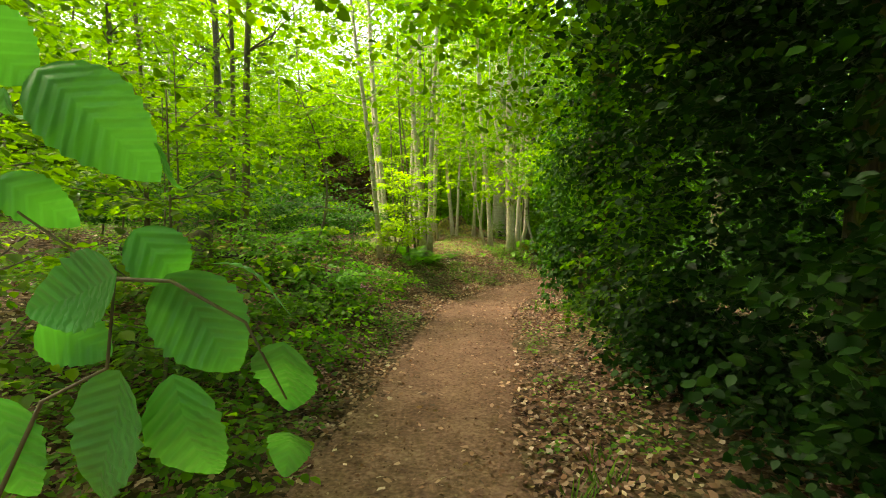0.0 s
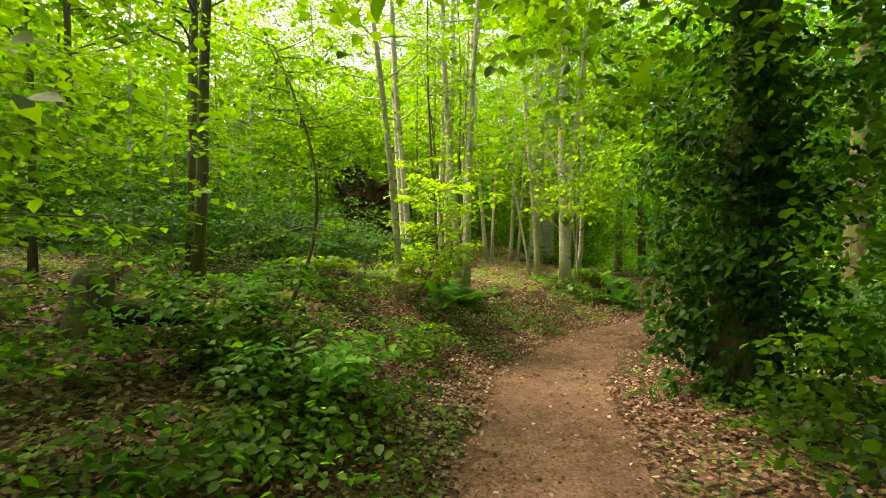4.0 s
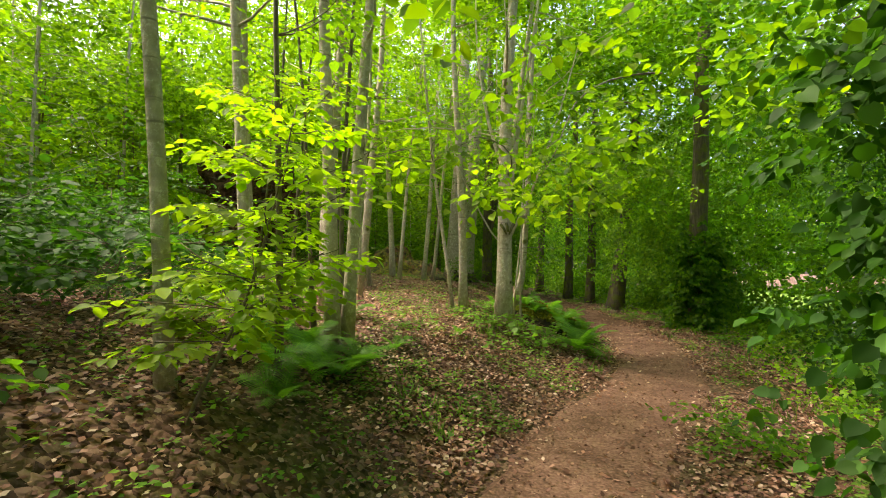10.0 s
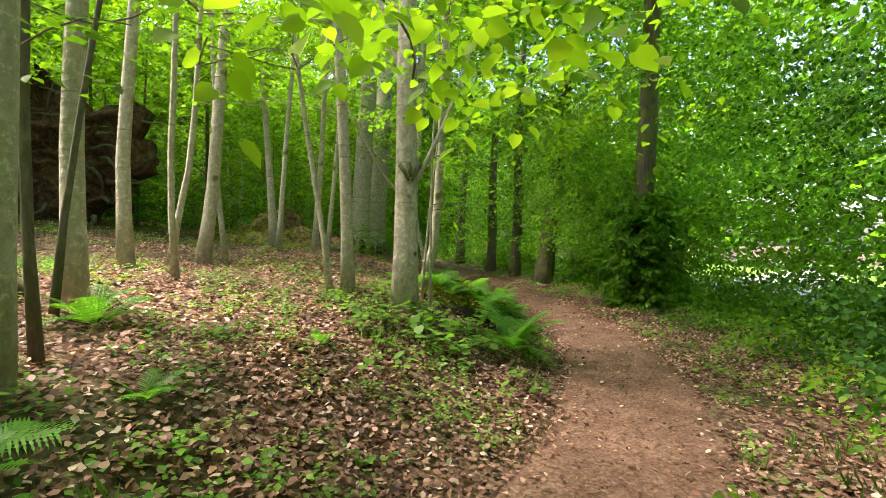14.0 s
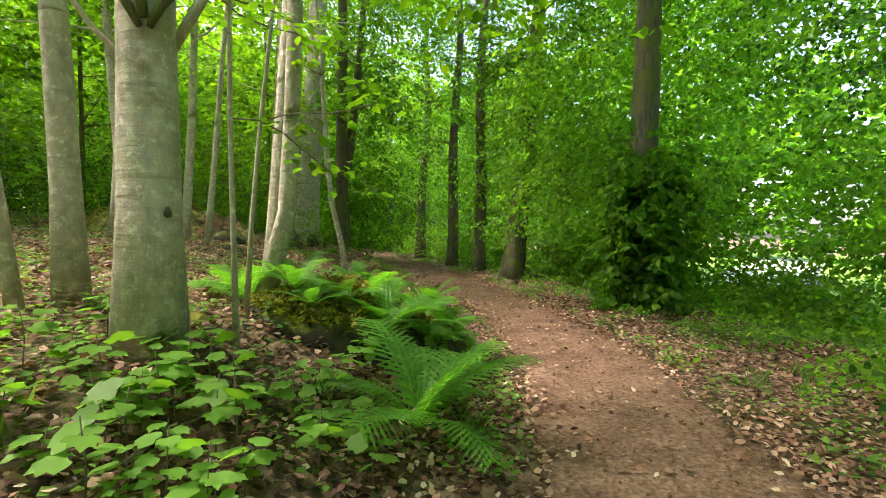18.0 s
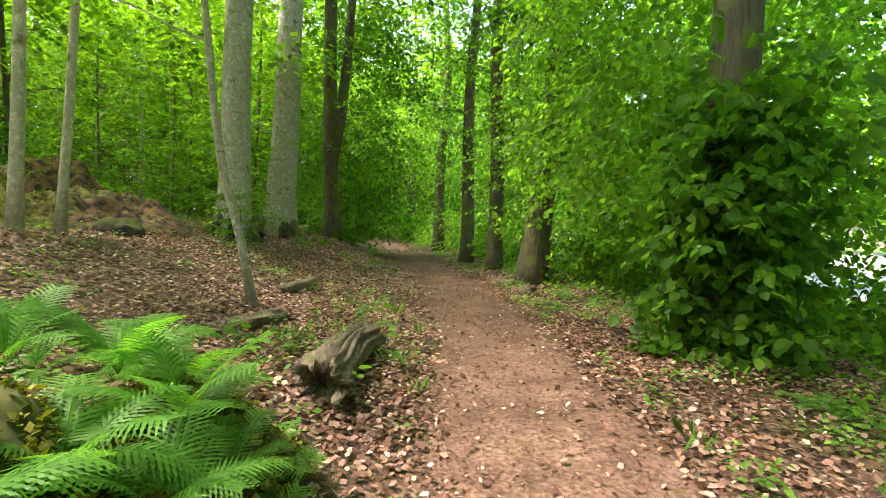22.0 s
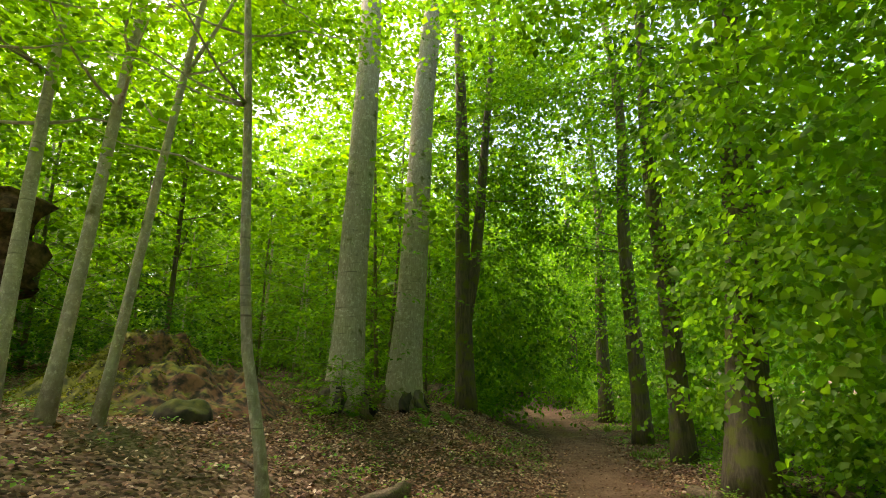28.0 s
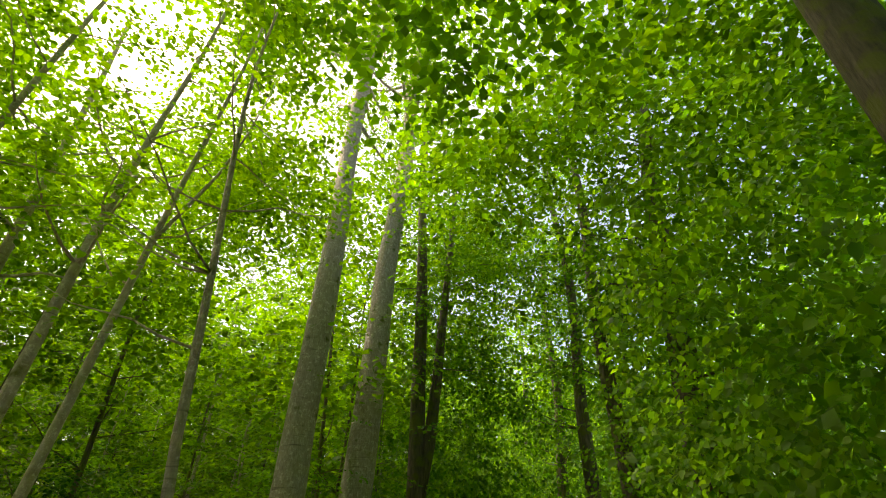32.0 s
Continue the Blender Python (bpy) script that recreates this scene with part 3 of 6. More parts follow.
# single young trees seen close: x, y, radius, lean, height, bend of the foot
YOUNG = [
    ("young_beech", 2.22, 15.92, 0.145, (0.0, 0.0), 10, (), ((1.6, -0.95, 0.1, 3.0, 0.12), (1.65, 0.5, 0.1, 4.2, 0.22), (1.8, 0.2, 0.05, 5, 0.36), (2.9, -0.4, 0.2, 4, 0.3)), "beech with a forked scar at head height"),
    ("young_beech", -0.8, 15.05, 0.095, (0.0, 0.0), 10, ((1.1, 0.08, 0.0), (2.4, -0.16, 0)), (), "curved grey beech beside a large fern"),
    ("young_beech", -0.44, 13.6, 0.034, (-0.02, 0.0), 7, ((0.6, 0.05, 0),), (), "thin crooked young beech on the bank"),
    ("young_beech", -0.78, 14.6, 0.03, (0.08, 0.02), 6, (), (), "thin leaning young beech on the bank"),
    ("young_beech", -0.32, 16.4, 0.04, (0.02, 0.0), 8, ((0.7, 0.12, 0),), (), "thin young beech with a mossy foot"),
    ("young_beech", 1.64, 16.72, 0.085, (-0.05, 0.02), 9, (), (), "slim grey beech leaning slightly"),
    ("young_beech", -0.5, 12.85, 0.08, (-0.05, 0.01), 9.5, (), (), "one of two close-set slim beech trunks"),
    ("young_beech", -0.36, 12.98, 0.075, (0.035, -0.01), 9.5, (), (), "one of two close-set slim beech trunks"),
    ("young_beech", -0.5, 19.0, 0.11, (0.03, 0.0), 10, ((0.7, -0.12, 0),), (), "slim grey beech with a bent foot"),
    ("young_beech", -1.08, 17.3, 0.09, (0.02, 0.0), 9, ((0.8, 0.1, 0),), (), "thin grey beech on the bank"),
    ("young_beech", -0.7, 17.7, 0.05, (0.04, 0.0), 7, ((0.9, -0.18, 0),), (), "thin young beech on the bank"),
    ("young_beech", -0.2, 19.6, 0.05, (-0.02, 0.0), 8, ((0.8, 0.16, 0),), (), "thin young beech on the bank"),
    ("young_beech", 0.45, 22.9, 0.095, (-0.06, 0.014), 9, (), (), "slim tree beside the earth mound"),
    ("young_beech", -1.68, 14.0, 0.1, (-0.06, 0.02), 10, (), (), "grey beech leaning out from the bank"),
    ("young_beech", -1.45, 14.9, 0.03, (-0.04, 0.0), 6, (), (), "thin sapling stem among beeches"),
    ("young_beech", -1.2, 14.3, 0.028, (0.0, 0.0), 5.5, (), (), "thin sapling stem among beeches"),
    ("young_beech", -0.75, 13.3, 0.03, (-0.12, 0.03), 5, (), (), "thin sapling stem among beeches"),
    ("young_beech", -1.4, 10.85, 0.06, (-0.085, 0.0), 9, (), (), "slim grey beech with mossy foot"),
    ("young_beech", -1.5, 13.2, 0.075, (-0.06, 0.0), 9, (), (), "slim grey beech on the bank"),
    ("young_beech", -0.85, 11.75, 0.033, (-0.03, 0.0), 6.5, (), (), "thin sapling beside tall ferns"),
    ("young_beech", -3.65, 8.8, 0.075, (0.035, 0.0), 9, ((0.6, -0.08, 0),), (), "dark slim tree behind mossy stones"),
    ("young_beech", -5.4, 11.9, 0.11, (-0.03, 0.0), 10, (), (), "dark straight tree on the bank"),
    ("young_beech", -4.1, 9.5, 0.06, (0.0, 0.0), 8.5, (), (), "dark slim tree on the bank"),
    ("young_beech", -4.75, 7.8, 0.04, (0.0, 0.0), 6, (), (), "dark thin sapling on the bank"),
    ("young_beech", 2.7, 17.1, 0.07, (0.04, -0.01), 9, ((0.4, -0.17, 0.03),), (), "grey beech with a strongly bent foot"),
    ("young_beech", 2.78, 18.5, 0.088, (0.075, -0.02), 10, (), (), "straight grey beech above the ferns"),
    ("young_beech", 1.42, 16.6, 0.04, (-0.16, 0.06), 7, (), (), "thin sapling leaning towards the bank"),
    ("young_beech", 2.6, 16.1, 0.018, (-0.03, 0.0), 4.5, (), (), "thin dark sapling above the ferns"),
    ("young_beech", 2.62, 16.65, 0.018, (0.05, -0.01), 4.5, (), (), "thin dark sapling above the ferns"),
    ("young_birch", 4.12, 21.8, 0.052, (-0.06, 0.0), 8, ((1.2, 0.32, 0.0),), (), "slim speckled sapling with a curved foot"),
    ("young_beech", 1.4, 22.6, 0.078, (0.055, 0.0), 9, (), (), "slim tree beside the earth mound"),
    ("young_beech", 1.72, 22.9, 0.06, (0.09, 0.0), 9, (), ((4.2, 0.5, 0.0, 3.5, 0.7),), "slim forked tree beside the earth mound"),
    ("young_beech", 0.6, 21.6, 0.06, (0.06, 0.0), 9, (), (), "slim tree beside the earth mound"),
]
for i, (nm, x, y, r, le, h, cu, fk, lab) in enumerate(YOUNG):
    thin = r < 0.035
    tree = make_tree(nm, lab, on_ground(x, y), h=h, r=r, lean=le, curve=cu, forks=fk, limbs=9 if thin else 14, first=0.35 if thin else 0.4, limb=1.0 if thin else 1.9,
              per=4 if thin else 5, m=13, size=0.08, seed=40 + i, sides=12 if r > 0.05 else 7, bark=BARK_GREY if nm == 'young_birch' else BARK_BEECH if thin and x > 2 else BARK_TWIG if thin else (BARK_DARK if "dark" in lab else BARK_BEECH),
              wob=0.09, taper=0.7, group="young trees on the bank", shape="oval")
    if "scar" in lab and "forked" in lab:
        for (ax, ay, az, bx, by, bz, r0, r1) in ((-0.13, -0.10, 1.70, -0.02, -0.145, 1.52, 0.028, 0.016), (0.11, -0.10, 1.72, 0.02, -0.145, 1.52, 0.034, 0.016), (-0.03, -0.135, 1.72, 0.0, -0.15, 1.56, 0.03, 0.02)):
            line = np.array([(ax, ay, az), ((ax + bx) / 2, (ay + by) / 2 - 0.012, (az + bz) / 2 + 0.01), (bx, by, bz)])
            part("branch_scar", mesh_of("branch_scar", *tube(line, [r0, (r0 + r1) / 2, r1], 8, 0.2, az * 7), BARK_DARK), tree, "dark ridged scar below the fork")
        part("knot", mesh_of("knot", *tube(np.array([(0.085, -0.10, 0.66), (0.09, -0.118, 0.68), (0.092, -0.122, 0.70)]), [0.02, 0.017, 0.006], 9, 0.25, 1.0), BARK_DARK), tree, "small dark knot in the bark")

# the younger wood behind: a few trees, each set many times
far_kinds = [make_tree("woodland_tree", "slender tree of the young wood", (-12 - i * 1.7, 30 + i, float(ground_z(-12 - i * 1.7, 30 + i))), h=9 + i, r=0.05 + 0.015 * (i % 3),
                       lean=(0.02 * (i - 2), 0.01 * i), limbs=22, first=0.1, limb=2.1, per=7, m=11, size=0.19, joined=True, seed=90 + i, sides=6, group="young wood",
                       bark=BARK_BEECH if i % 2 else BARK_DARK, spray_len=0.8) for i in range(5)]
rw = np.random.default_rng(21)
count = 0
taken = []
while count < 150:
    x, y = rw.uniform(-26, 7), rw.uniform(3, 56)
    d = float(side(x, y))
    if d < (5.2 if y < 24 else 4.0) or any((x - a) ** 2 + (y - b) ** 2 < 1.7 for a, b in taken):
        continue
    if y < 14 and x > -5 or (12 < y < 24 and x > -3.0) or (x > -1.5 and 18 < y < 28) or (x > -7.2 and 16 < y < 28) or (x > -8.5 and 11 < y < 19):
        continue
    taken.append((x, y))
    turn, grown = rw.uniform(0, 360), rw.uniform(0.8, 1.25)
    if not (x > -8 and 8.4 < y < 11.2):      # the bank lies open to the sun here
        copy_thing(far_kinds[count % 5], pose(x, y, float(ground_z(x, y)), 0, 0, turn) @ Matrix.Scale(grown, 4))
    count += 1


def cloud(name, label, boxes, size, shape, mat, seed, m=10, droop=0.2, length=0.6, flat=0.4, kind="stuff", category="foliage", face=None, clump=0.0):
    """Leaf sprays through a set of regions: centre, half extents, how many sprays."""
    rs = np.random.default_rng(seed)
    A = []
    for (c, e, n) in boxes:
        p = rs.normal(0, 0.5, (n, 3))
        p = np.clip(p, -1.2, 1.2) * np.array(e) + np.array(c)
        A.append(p)
    A = np.concatenate(A)
    a = rs.uniform(0, 2 * np.pi, len(A))
    D = np.stack([np.cos(a), np.sin(a), rs.normal(-0.05, 0.2, len(A))], 1)
    ok = A[:, 2] > ground_z(A[:, 0], A[:, 1]) + 0.05
    if clump:      # sprays gather in boughs, with hollows between them
        ok &= np.array([noise.noise(Vector(q) * clump) + 0.4 * noise.noise(Vector(q) * clump * 2.6) for q in A]) > rs.uniform(-0.35, 0.12, len(A))
    return tagged(part(name, leaf_mesh(name, *sprays(A[ok], D[ok], length * rs.uniform(0.6, 1.3, ok.sum()), m, size, droop, flat, face=face), shape, mat)), label, category, kind=kind)


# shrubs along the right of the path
# leaf colour carries the thicket's shade; inner and upper layers deepen it
cloud("shrub_foliage", "hazel and lime thicket leaves beside the path start, deep shade in their colour",
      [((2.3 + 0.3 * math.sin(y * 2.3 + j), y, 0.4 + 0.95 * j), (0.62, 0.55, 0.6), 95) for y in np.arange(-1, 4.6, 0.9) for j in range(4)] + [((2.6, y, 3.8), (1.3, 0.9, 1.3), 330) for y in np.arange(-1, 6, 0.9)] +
      [((2.7 + 0.2 * math.sin(y * 3), y, 0.3), (0.7, 0.55, 0.45), 130) for y in np.arange(-0.6, 5.6, 0.8)] + [((2.2, y, 0.5), (0.35, 0.4, 0.6), 110) for y in (4.4, 5.0, 5.5)] + [((3.6, y, 2.4), (0.6, 0.9, 2.6), 300) for y in np.arange(-1, 6.5, 1.1)], 0.08, "oval", LEAF_SHADED, 1, 9, 0.3, 0.35, 0.7)
cloud("shrub_foliage", "green lit shoots at the end of the thicket", [((2.1 + 0.1 * j, 4.9 + 0.5 * k, 0.8 + 0.8 * j), (0.3, 0.35, 0.5), 24) for k in range(4) for j in range(4)], 0.08, "oval", LEAF_LIME, 79, 9, 0.3, 0.35, 0.6)
cloud("ivy_foliage", "leaves and low shoots clothing the dark trunk of a lime", [((2.78, 8.55, z), (0.72, 0.62, 0.7), 105) for z in np.arange(1.6, 6, 0.7)] + [((2.6, 8.34, z), (0.4, 0.16, 0.5), 45) for z in np.arange(0.5, 5, 0.6)] +
      [((2.3, 8.7, 0.45), (0.4, 0.6, 0.45), 170), ((2.15, 8.75, 1.3), (0.3, 0.5, 0.7), 130), ((3.2, 8.2, 0.5), (0.5, 0.4, 0.6), 80), ((3.4, 8.7, 2.2), (0.5, 0.7, 1.8), 260),
       ((2.2, 9.2, 2.6), (0.4, 0.6, 1.2), 190), ((2.5, 9.4, 1.0), (0.4, 0.5, 0.8), 120), ((3.7, 7.2, 3.4), (0.9, 0.8, 1.2), 220)], 0.085, "lime", LEAF_IVY, 2, 9, 0.35, 0.35, 0.6, face=(-0.25, -0.2, 0.8), clump=1.4)
cloud("ivy_foliage", "dark leaves clothing the lower trunk of a lime", [((8.72, 19.75, z), (0.72, 0.7, 0.6), 130) for z in np.arange(0.2, 2.9, 0.45)],
      0.12, "lime", LEAF_LIME, 3, 9, 0.35, 0.35, 0.6, face=(-0.25, -0.2, 0.8))
cloud("shrub_foliage", "leafy lime shoots and shrubs beside the path",
      [((4.9 + 0.42 * k, 8.9 + 0.8 * k, 0.45), (0.9, 0.9, 0.75), 190) for k in range(9)] + [((5.9 + 0.45 * k, 8.3 + 0.8 * k, 1.2), (0.9, 1.0, 1.5), 230) for k in range(9)] + [((4.6 + 0.42 * k, 6.0 + 0.8 * k, 3.7), (1.5, 1.2, 1.6), 150) for k in range(13)],
      0.09, "oval", LEAF_IVY, 4, 9, 0.35, 0.5, 0.5, face=(-0.25, -0.2, 0.8), clump=0.75)
cloud("shrub_foliage", "leafy lime shoots low along the row of trunks",
      [((10.8 - 0.03 * k, 22.5 + 1.4 * k, 0.8), (0.9, 1.2, 0.9), 210) for k in range(17)] + [((9.9, 22 + 1.4 * k, 4.4), (1.9, 1.2, 2.2), 100) for k in range(17)] +
      [((10.4, 20 + 1.6 * k, 8.5), (2.2, 1.4, 2.2), 55) for k in range(15)] + [((8.2, 34 + 1.5 * k, 5.2), (1.8, 1.2, 1.5), 110) for k in range(14)] +
      [((10.4, 13 + 1.3 * k, 4.8), (1.7, 1.2, 1.9), 105) for k in range(8)] + [((10.9, 13 + 1.3 * k, 0.1), (1.0, 1.0, 0.6), 170) for k in range(8)] +
      [((12.0, 14.5 + 1.3 * k, 0.6), (0.9, 0.9, 1.1), 190) for k in range(11)] + [((11.6, 14 + 1.5 * k, 2.8), (1.6, 1.2, 1.4), 110) for k in range(9)] + [((10.9, 21.5 + 1.4 * k, 0.7), (0.8, 1.0, 1.0), 180) for k in range(4)] +
      [((12.8, 17 + 1.4 * k, 0.0), (0.8, 1.0, 0.7), 90) for k in range(8)] +
      [((5.6, 38 + 2 * k, 1.6), (1.0, 1.4, 1.4), 160) for k in range(9)] + [((9.9, 44 + 2 * k, 1.5), (0.8, 1.4, 1.4), 160) for k in range(7)],
      0.12, "rhomb", LEAF_SUNNY, 5, 9, 0.35, 0.6, 0.5, face=(-0.25, -0.2, 0.8), clump=0.75)
cloud("shrub_foliage", "leafy shrubs at the edge of the meadow", [((11.4 + 0.5 * math.sin(k * 1.7), 12.5 + 0.75 * k, 0.4 + 1.0 * (k % 3)), (0.8, 0.8, 0.7), 120) for k in range(19)],
      0.1, "oval", LEAF_SUNNY, 76, 9, 0.35, 0.5, 0.5, face=(-0.25, -0.2, 0.8), clump=1.0)
cloud("hedge_foliage", "green thicket beyond the row of limes", [((13.5, y, 4.2), (1.9, 1.6, 4.6), 115) for y in np.arange(24, 64, 2.0)] + [((13.5, y, 6.0), (1.9, 1.6, 3.4), 190) for y in np.arange(22, 28, 2.0)],
      0.16, "rhomb", LEAF_LIME, 6, 10, 0.3, 0.9, 0.5, face=(-0.25, -0.2, 0.8), clump=0.75)
# same hedge with darker leaves, the shade of its hollows put into the colour
cloud("hedge_foliage", "green thicket beyond the path, its leaf colour darkened for shade", [((13.5, y, 4.2), (1.9, 1.6, 4.6), 125) for y in np.arange(-4, 16, 2.0)] + [((13.5, y, 6.0), (1.9, 1.6, 3.4), 210) for y in np.arange(10, 22, 2.0)] +
      [((13.5, y, -0.3), (1.9, 1.6, 0.7), 90) for y in np.arange(14, 28, 2.0)] + [((8, y, 2.5), (1.5, 1.6, 3.4), 200) for y in np.arange(-6, 9, 2)] + [((6, y, 6), (3, 1.6, 2.4), 190) for y in np.arange(-6, 14, 2)],
      0.15, "rhomb", LEAF_IVY, 66, 10, 0.3, 0.9, 0.5, face=(-0.25, -0.2, 0.8), clump=0.75)
cloud("hedge_foliage", "tall trees along the edge of the meadow", [((17.5, y, 7.5), (1.6, 1.6, 7.0), 105) for y in np.arange(-6, 70, 2.0) if not 17 < y < 29] +
      [((17.5, y, 9.0), (1.6, 1.6, 5.0), 150) for y in np.arange(17, 30, 2.0)], 0.32, "rhomb", LEAF_LIME, 51, 10, 0.3, 1.2, 0.5, face=(-0.25, -0.2, 0.8))
cloud("verge_foliage", "low lime shoots and broad herbs along the verge", [((5.6 + 0.36 * k + 0.25 * math.sin(k * 2.4), 12.2 + 0.62 * k, 0.25 + 0.12 * math.sin(k * 1.7)), (0.75, 0.6, 0.4), 48) for k in range(11)] +
      [((8.9 + 0.1 * k, 19.6 + 1.1 * k, 0.2), (0.5, 0.7, 0.3), 22) for k in range(8)], 0.075, "oval", LEAF_SUNNY, 65, 8, 0.3, 0.35, 0.4, clump=1.3)
# leaves overhead, with a gap where the sky shows
CAN = np.random.default_rng(4).uniform((-20, -8, 7.5), (2.5, 58, 13.5), (170, 3))
CAN2 = np.random.default_rng(5).uniform((2.5, 30, 7.0), (13, 54, 13), (14, 3))
CAN3 = np.random.default_rng(6).uniform((-9, 28, 4.0), (5, 40, 10), (44, 3))
# CAN4: leaves added low over the path start, to darken it
CAN4 = np.random.default_rng(9).uniform((-4, -8, 4.6), (6, 7.5, 8), (50, 3))
CAN5 = [(-3, 23, 6.5), (-5, 25, 7), (-7, 22, 6), (-4, 27, 8), (-8, 26, 8), (-1.5, 27.5, 6.5), (-6, 29, 6), (-9, 23, 9), (6.6, 25.0, 9.0), (7.2, 26.5, 9.4), (8.4, 24.6, 9.5), (9.5, 22.5, 8.6), (8.0, 22.8, 10.2), (6.0, 27.5, 11), (2.2, 28.5, 9.5), (10.5, 24.5, 10.5), (-4.6, 21, 7.5), (-2.5, 29.5, 8.0), (3.4, 29.5, 11.5)]


def open_sky(a, b, c):
    """The gap in the canopy above the bank and the bend of the path."""
    return (-6 < a < 6.5 and 8 < b < 27.5 or -9 < a < 0 and 8 < b < 22) and c > 6.5


cloud("canopy_foliage", "sunlit beech and lime leaves of the high canopy, part added for shade", [((a, b, c), (2.6, 2.6, 1.3), 44 if a < -3 and 18 < b < 40 else 58) for a, b, c in np.concatenate([CAN, CAN2, CAN4]) if not open_sky(a, b, c)] +
      [((a, b, c), (1.8, 1.8, 1.0), 36) for a, b, c in list(CAN3)] + [((a, b, c), (1.8, 1.8, 1.0), 80) for a, b, c in CAN5], 0.2, "rhomb", LEAF_BEECH, 7, 10, 0.15, 0.9, 0.45)
# CAN7 and CAN8 are added mainly to shade the bank and the path below
CAN7 = [(-9.4, 13.4, 8.6), (-8.4, 14.6, 8.2), (-9.8, 15.4, 9.0), (-8.2, 16.6, 8.8)]
CAN8 = [(1.6, 17.4, 8.4), (2.8, 18.6, 8.8), (1.8, 19.8, 8.6), (3.6, 20.4, 9.2), (4.4, 19.0, 9.4), (2.6, 16.6, 9.0), (4.6, 21.6, 9.6), (0.6, 16.0, 8.6), (1.9, 24.6, 10.5), (2.6, 23.5, 11.0)]
cloud("canopy_foliage", "beech leaves added overhead to shade the bank and the bend", [((a, b, c), (1.7, 1.6, 0.8), 55) for a, b, c in CAN7] + [((a, b, c), (1.5, 1.4, 0.7), 90) for a, b, c in CAN8], 0.17, "rhomb", LEAF_BEECH, 78, 10, 0.15, 0.8, 0.45)
# extra lime crown clumps, placed overhead mainly to shade the right side
CAN6 = np.random.default_rng(33).uniform((5.0, 4, 6.5), (12, 17, 13), (46, 3))
cloud("lime_crown_foliage", "dense green crowns of the limes, thickened to shade the path", [((a, b, c), (2.2, 2.2, 1.3), 85) for a, b, c in CAN6 if a > 6.8 or b < 11] +
      [((9.2 + 0.9 * (k % 4), 17.6 + 0.62 * k, 6.6 + 1.9 * (k % 3)), (1.5, 1.4, 1.1), 42) for k in range(13)] + [((6.4 + 0.9 * math.sin(k * 2.3), 15.6 + 0.72 * k, 8.0 + 1.2 * math.cos(k * 1.9)), (1.4, 1.3, 0.9), 80) for k in range(9)],
      0.17, "rhomb", LEAF_LIME, 71, 10, 0.25, 0.9, 0.45)
cloud("lime_shoot_foliage", "leafy lime boughs hanging before the row of trunks", [((9.45 + 0.4 * math.sin(k * 2.1), 21.2 + 0.55 * k, 1.75 + 1.1 * j + 0.4 * math.sin(k * 1.3 + j)), (0.7, 0.7, 0.6), 34) for k in range(14) for j in range(5)],
      0.095, "lime", LEAF_SUNNY, 72, 8, 0.4, 0.45, 0.4, face=(-0.25, -0.2, 0.8), clump=0.9)
cloud("distant_foliage", "far leaves filling the depth of the wood", [((x, 70 + 2 * math.sin(x), z), (3.4, 2.0, 4.0), 90) for x in np.arange(-34, 34, 4.0) for z in (3.0, 9.0, 15.0)] +
      [((-36 + math.sin(y), y, z), (2.0, 3.4, 4.0), 90) for y in np.arange(-16, 70, 4.0) for z in (4.0, 10.0, 16.0)], 0.75, "rhomb", LEAF_BEECH, 73, 10, 0.2, 1.8, 0.5)
WALL = [((x, 52 + 3 * math.sin(x * 0.7), z), (2.6, 2.0, 2.6), 62) for x in np.arange(-24, 10, 3.2) for z in (8, 12.5, 17, 21.5, 26)] + \
       [((-27 + 2 * math.sin(y * 0.8), y, z), (2.0, 2.6, 2.6), 62) for y in np.arange(-4, 50, 3.4) for z in (8, 12.5, 17)]
cloud("canopy_foliage", "leafy crowns of the taller trees deep in the wood", WALL, 0.36, "rhomb", LEAF_BEECH, 75, 10, 0.2, 1.3, 0.5)
cloud("overhanging_foliage", "bright leaves hanging over the path from the limes", [((0.5 + 0.025 * k * k, 3.4 + 1.1 * k, 3.15), (1.4, 0.8, 0.45), 36) for k in range(13)],
      0.085, "lime", LEAF_BEECH, 8, 8, 0.3, 0.45, 0.4)
# added above the path only to keep sun off its start
cloud("overhanging_foliage", "lime leaves added high over the path start for shade", [((0.5 + 0.5 * math.sin(k * 2.0), 6.3 + 0.45 * k, 5.3 + 0.3 * (k % 2)), (1.1, 0.7, 0.5), 75) for k in range(7)],
      0.09, "lime", LEAF_LIME, 77, 8, 0.3, 0.45, 0.4)
DROOP = [((6.2 + 0.5 * math.sin(k * 2.2), 32.5 + 0.9 * math.cos(k * 1.3), 1.2 + 0.75 * k), (2.1, 1.5, 0.9), 150) for k in range(17)]
cloud("drooping_foliage", "dense drooping leaves round the dark forked tree", DROOP, 0.14, "rhomb", LEAF_LIME, 38, 10, 0.5, 0.7, 0.5, face=(-0.25, -0.2, 0.8))
MID = np.random.default_rng(15).uniform((-14, 36, 3), (6, 58, 11), (46, 3))
MIDL = np.random.default_rng(16).uniform((-22, 2, 3), (-9, 34, 9), (46, 3))
cloud("distant_foliage", "sunlit leaves in the depth of the wood", [((a, b, c), (2.4, 2.4, 1.6), 62) for a, b, c in np.concatenate([MID, MIDL])], 0.26, "rhomb", LEAF_BEECH, 39, 10, 0.2, 1.0, 0.4)
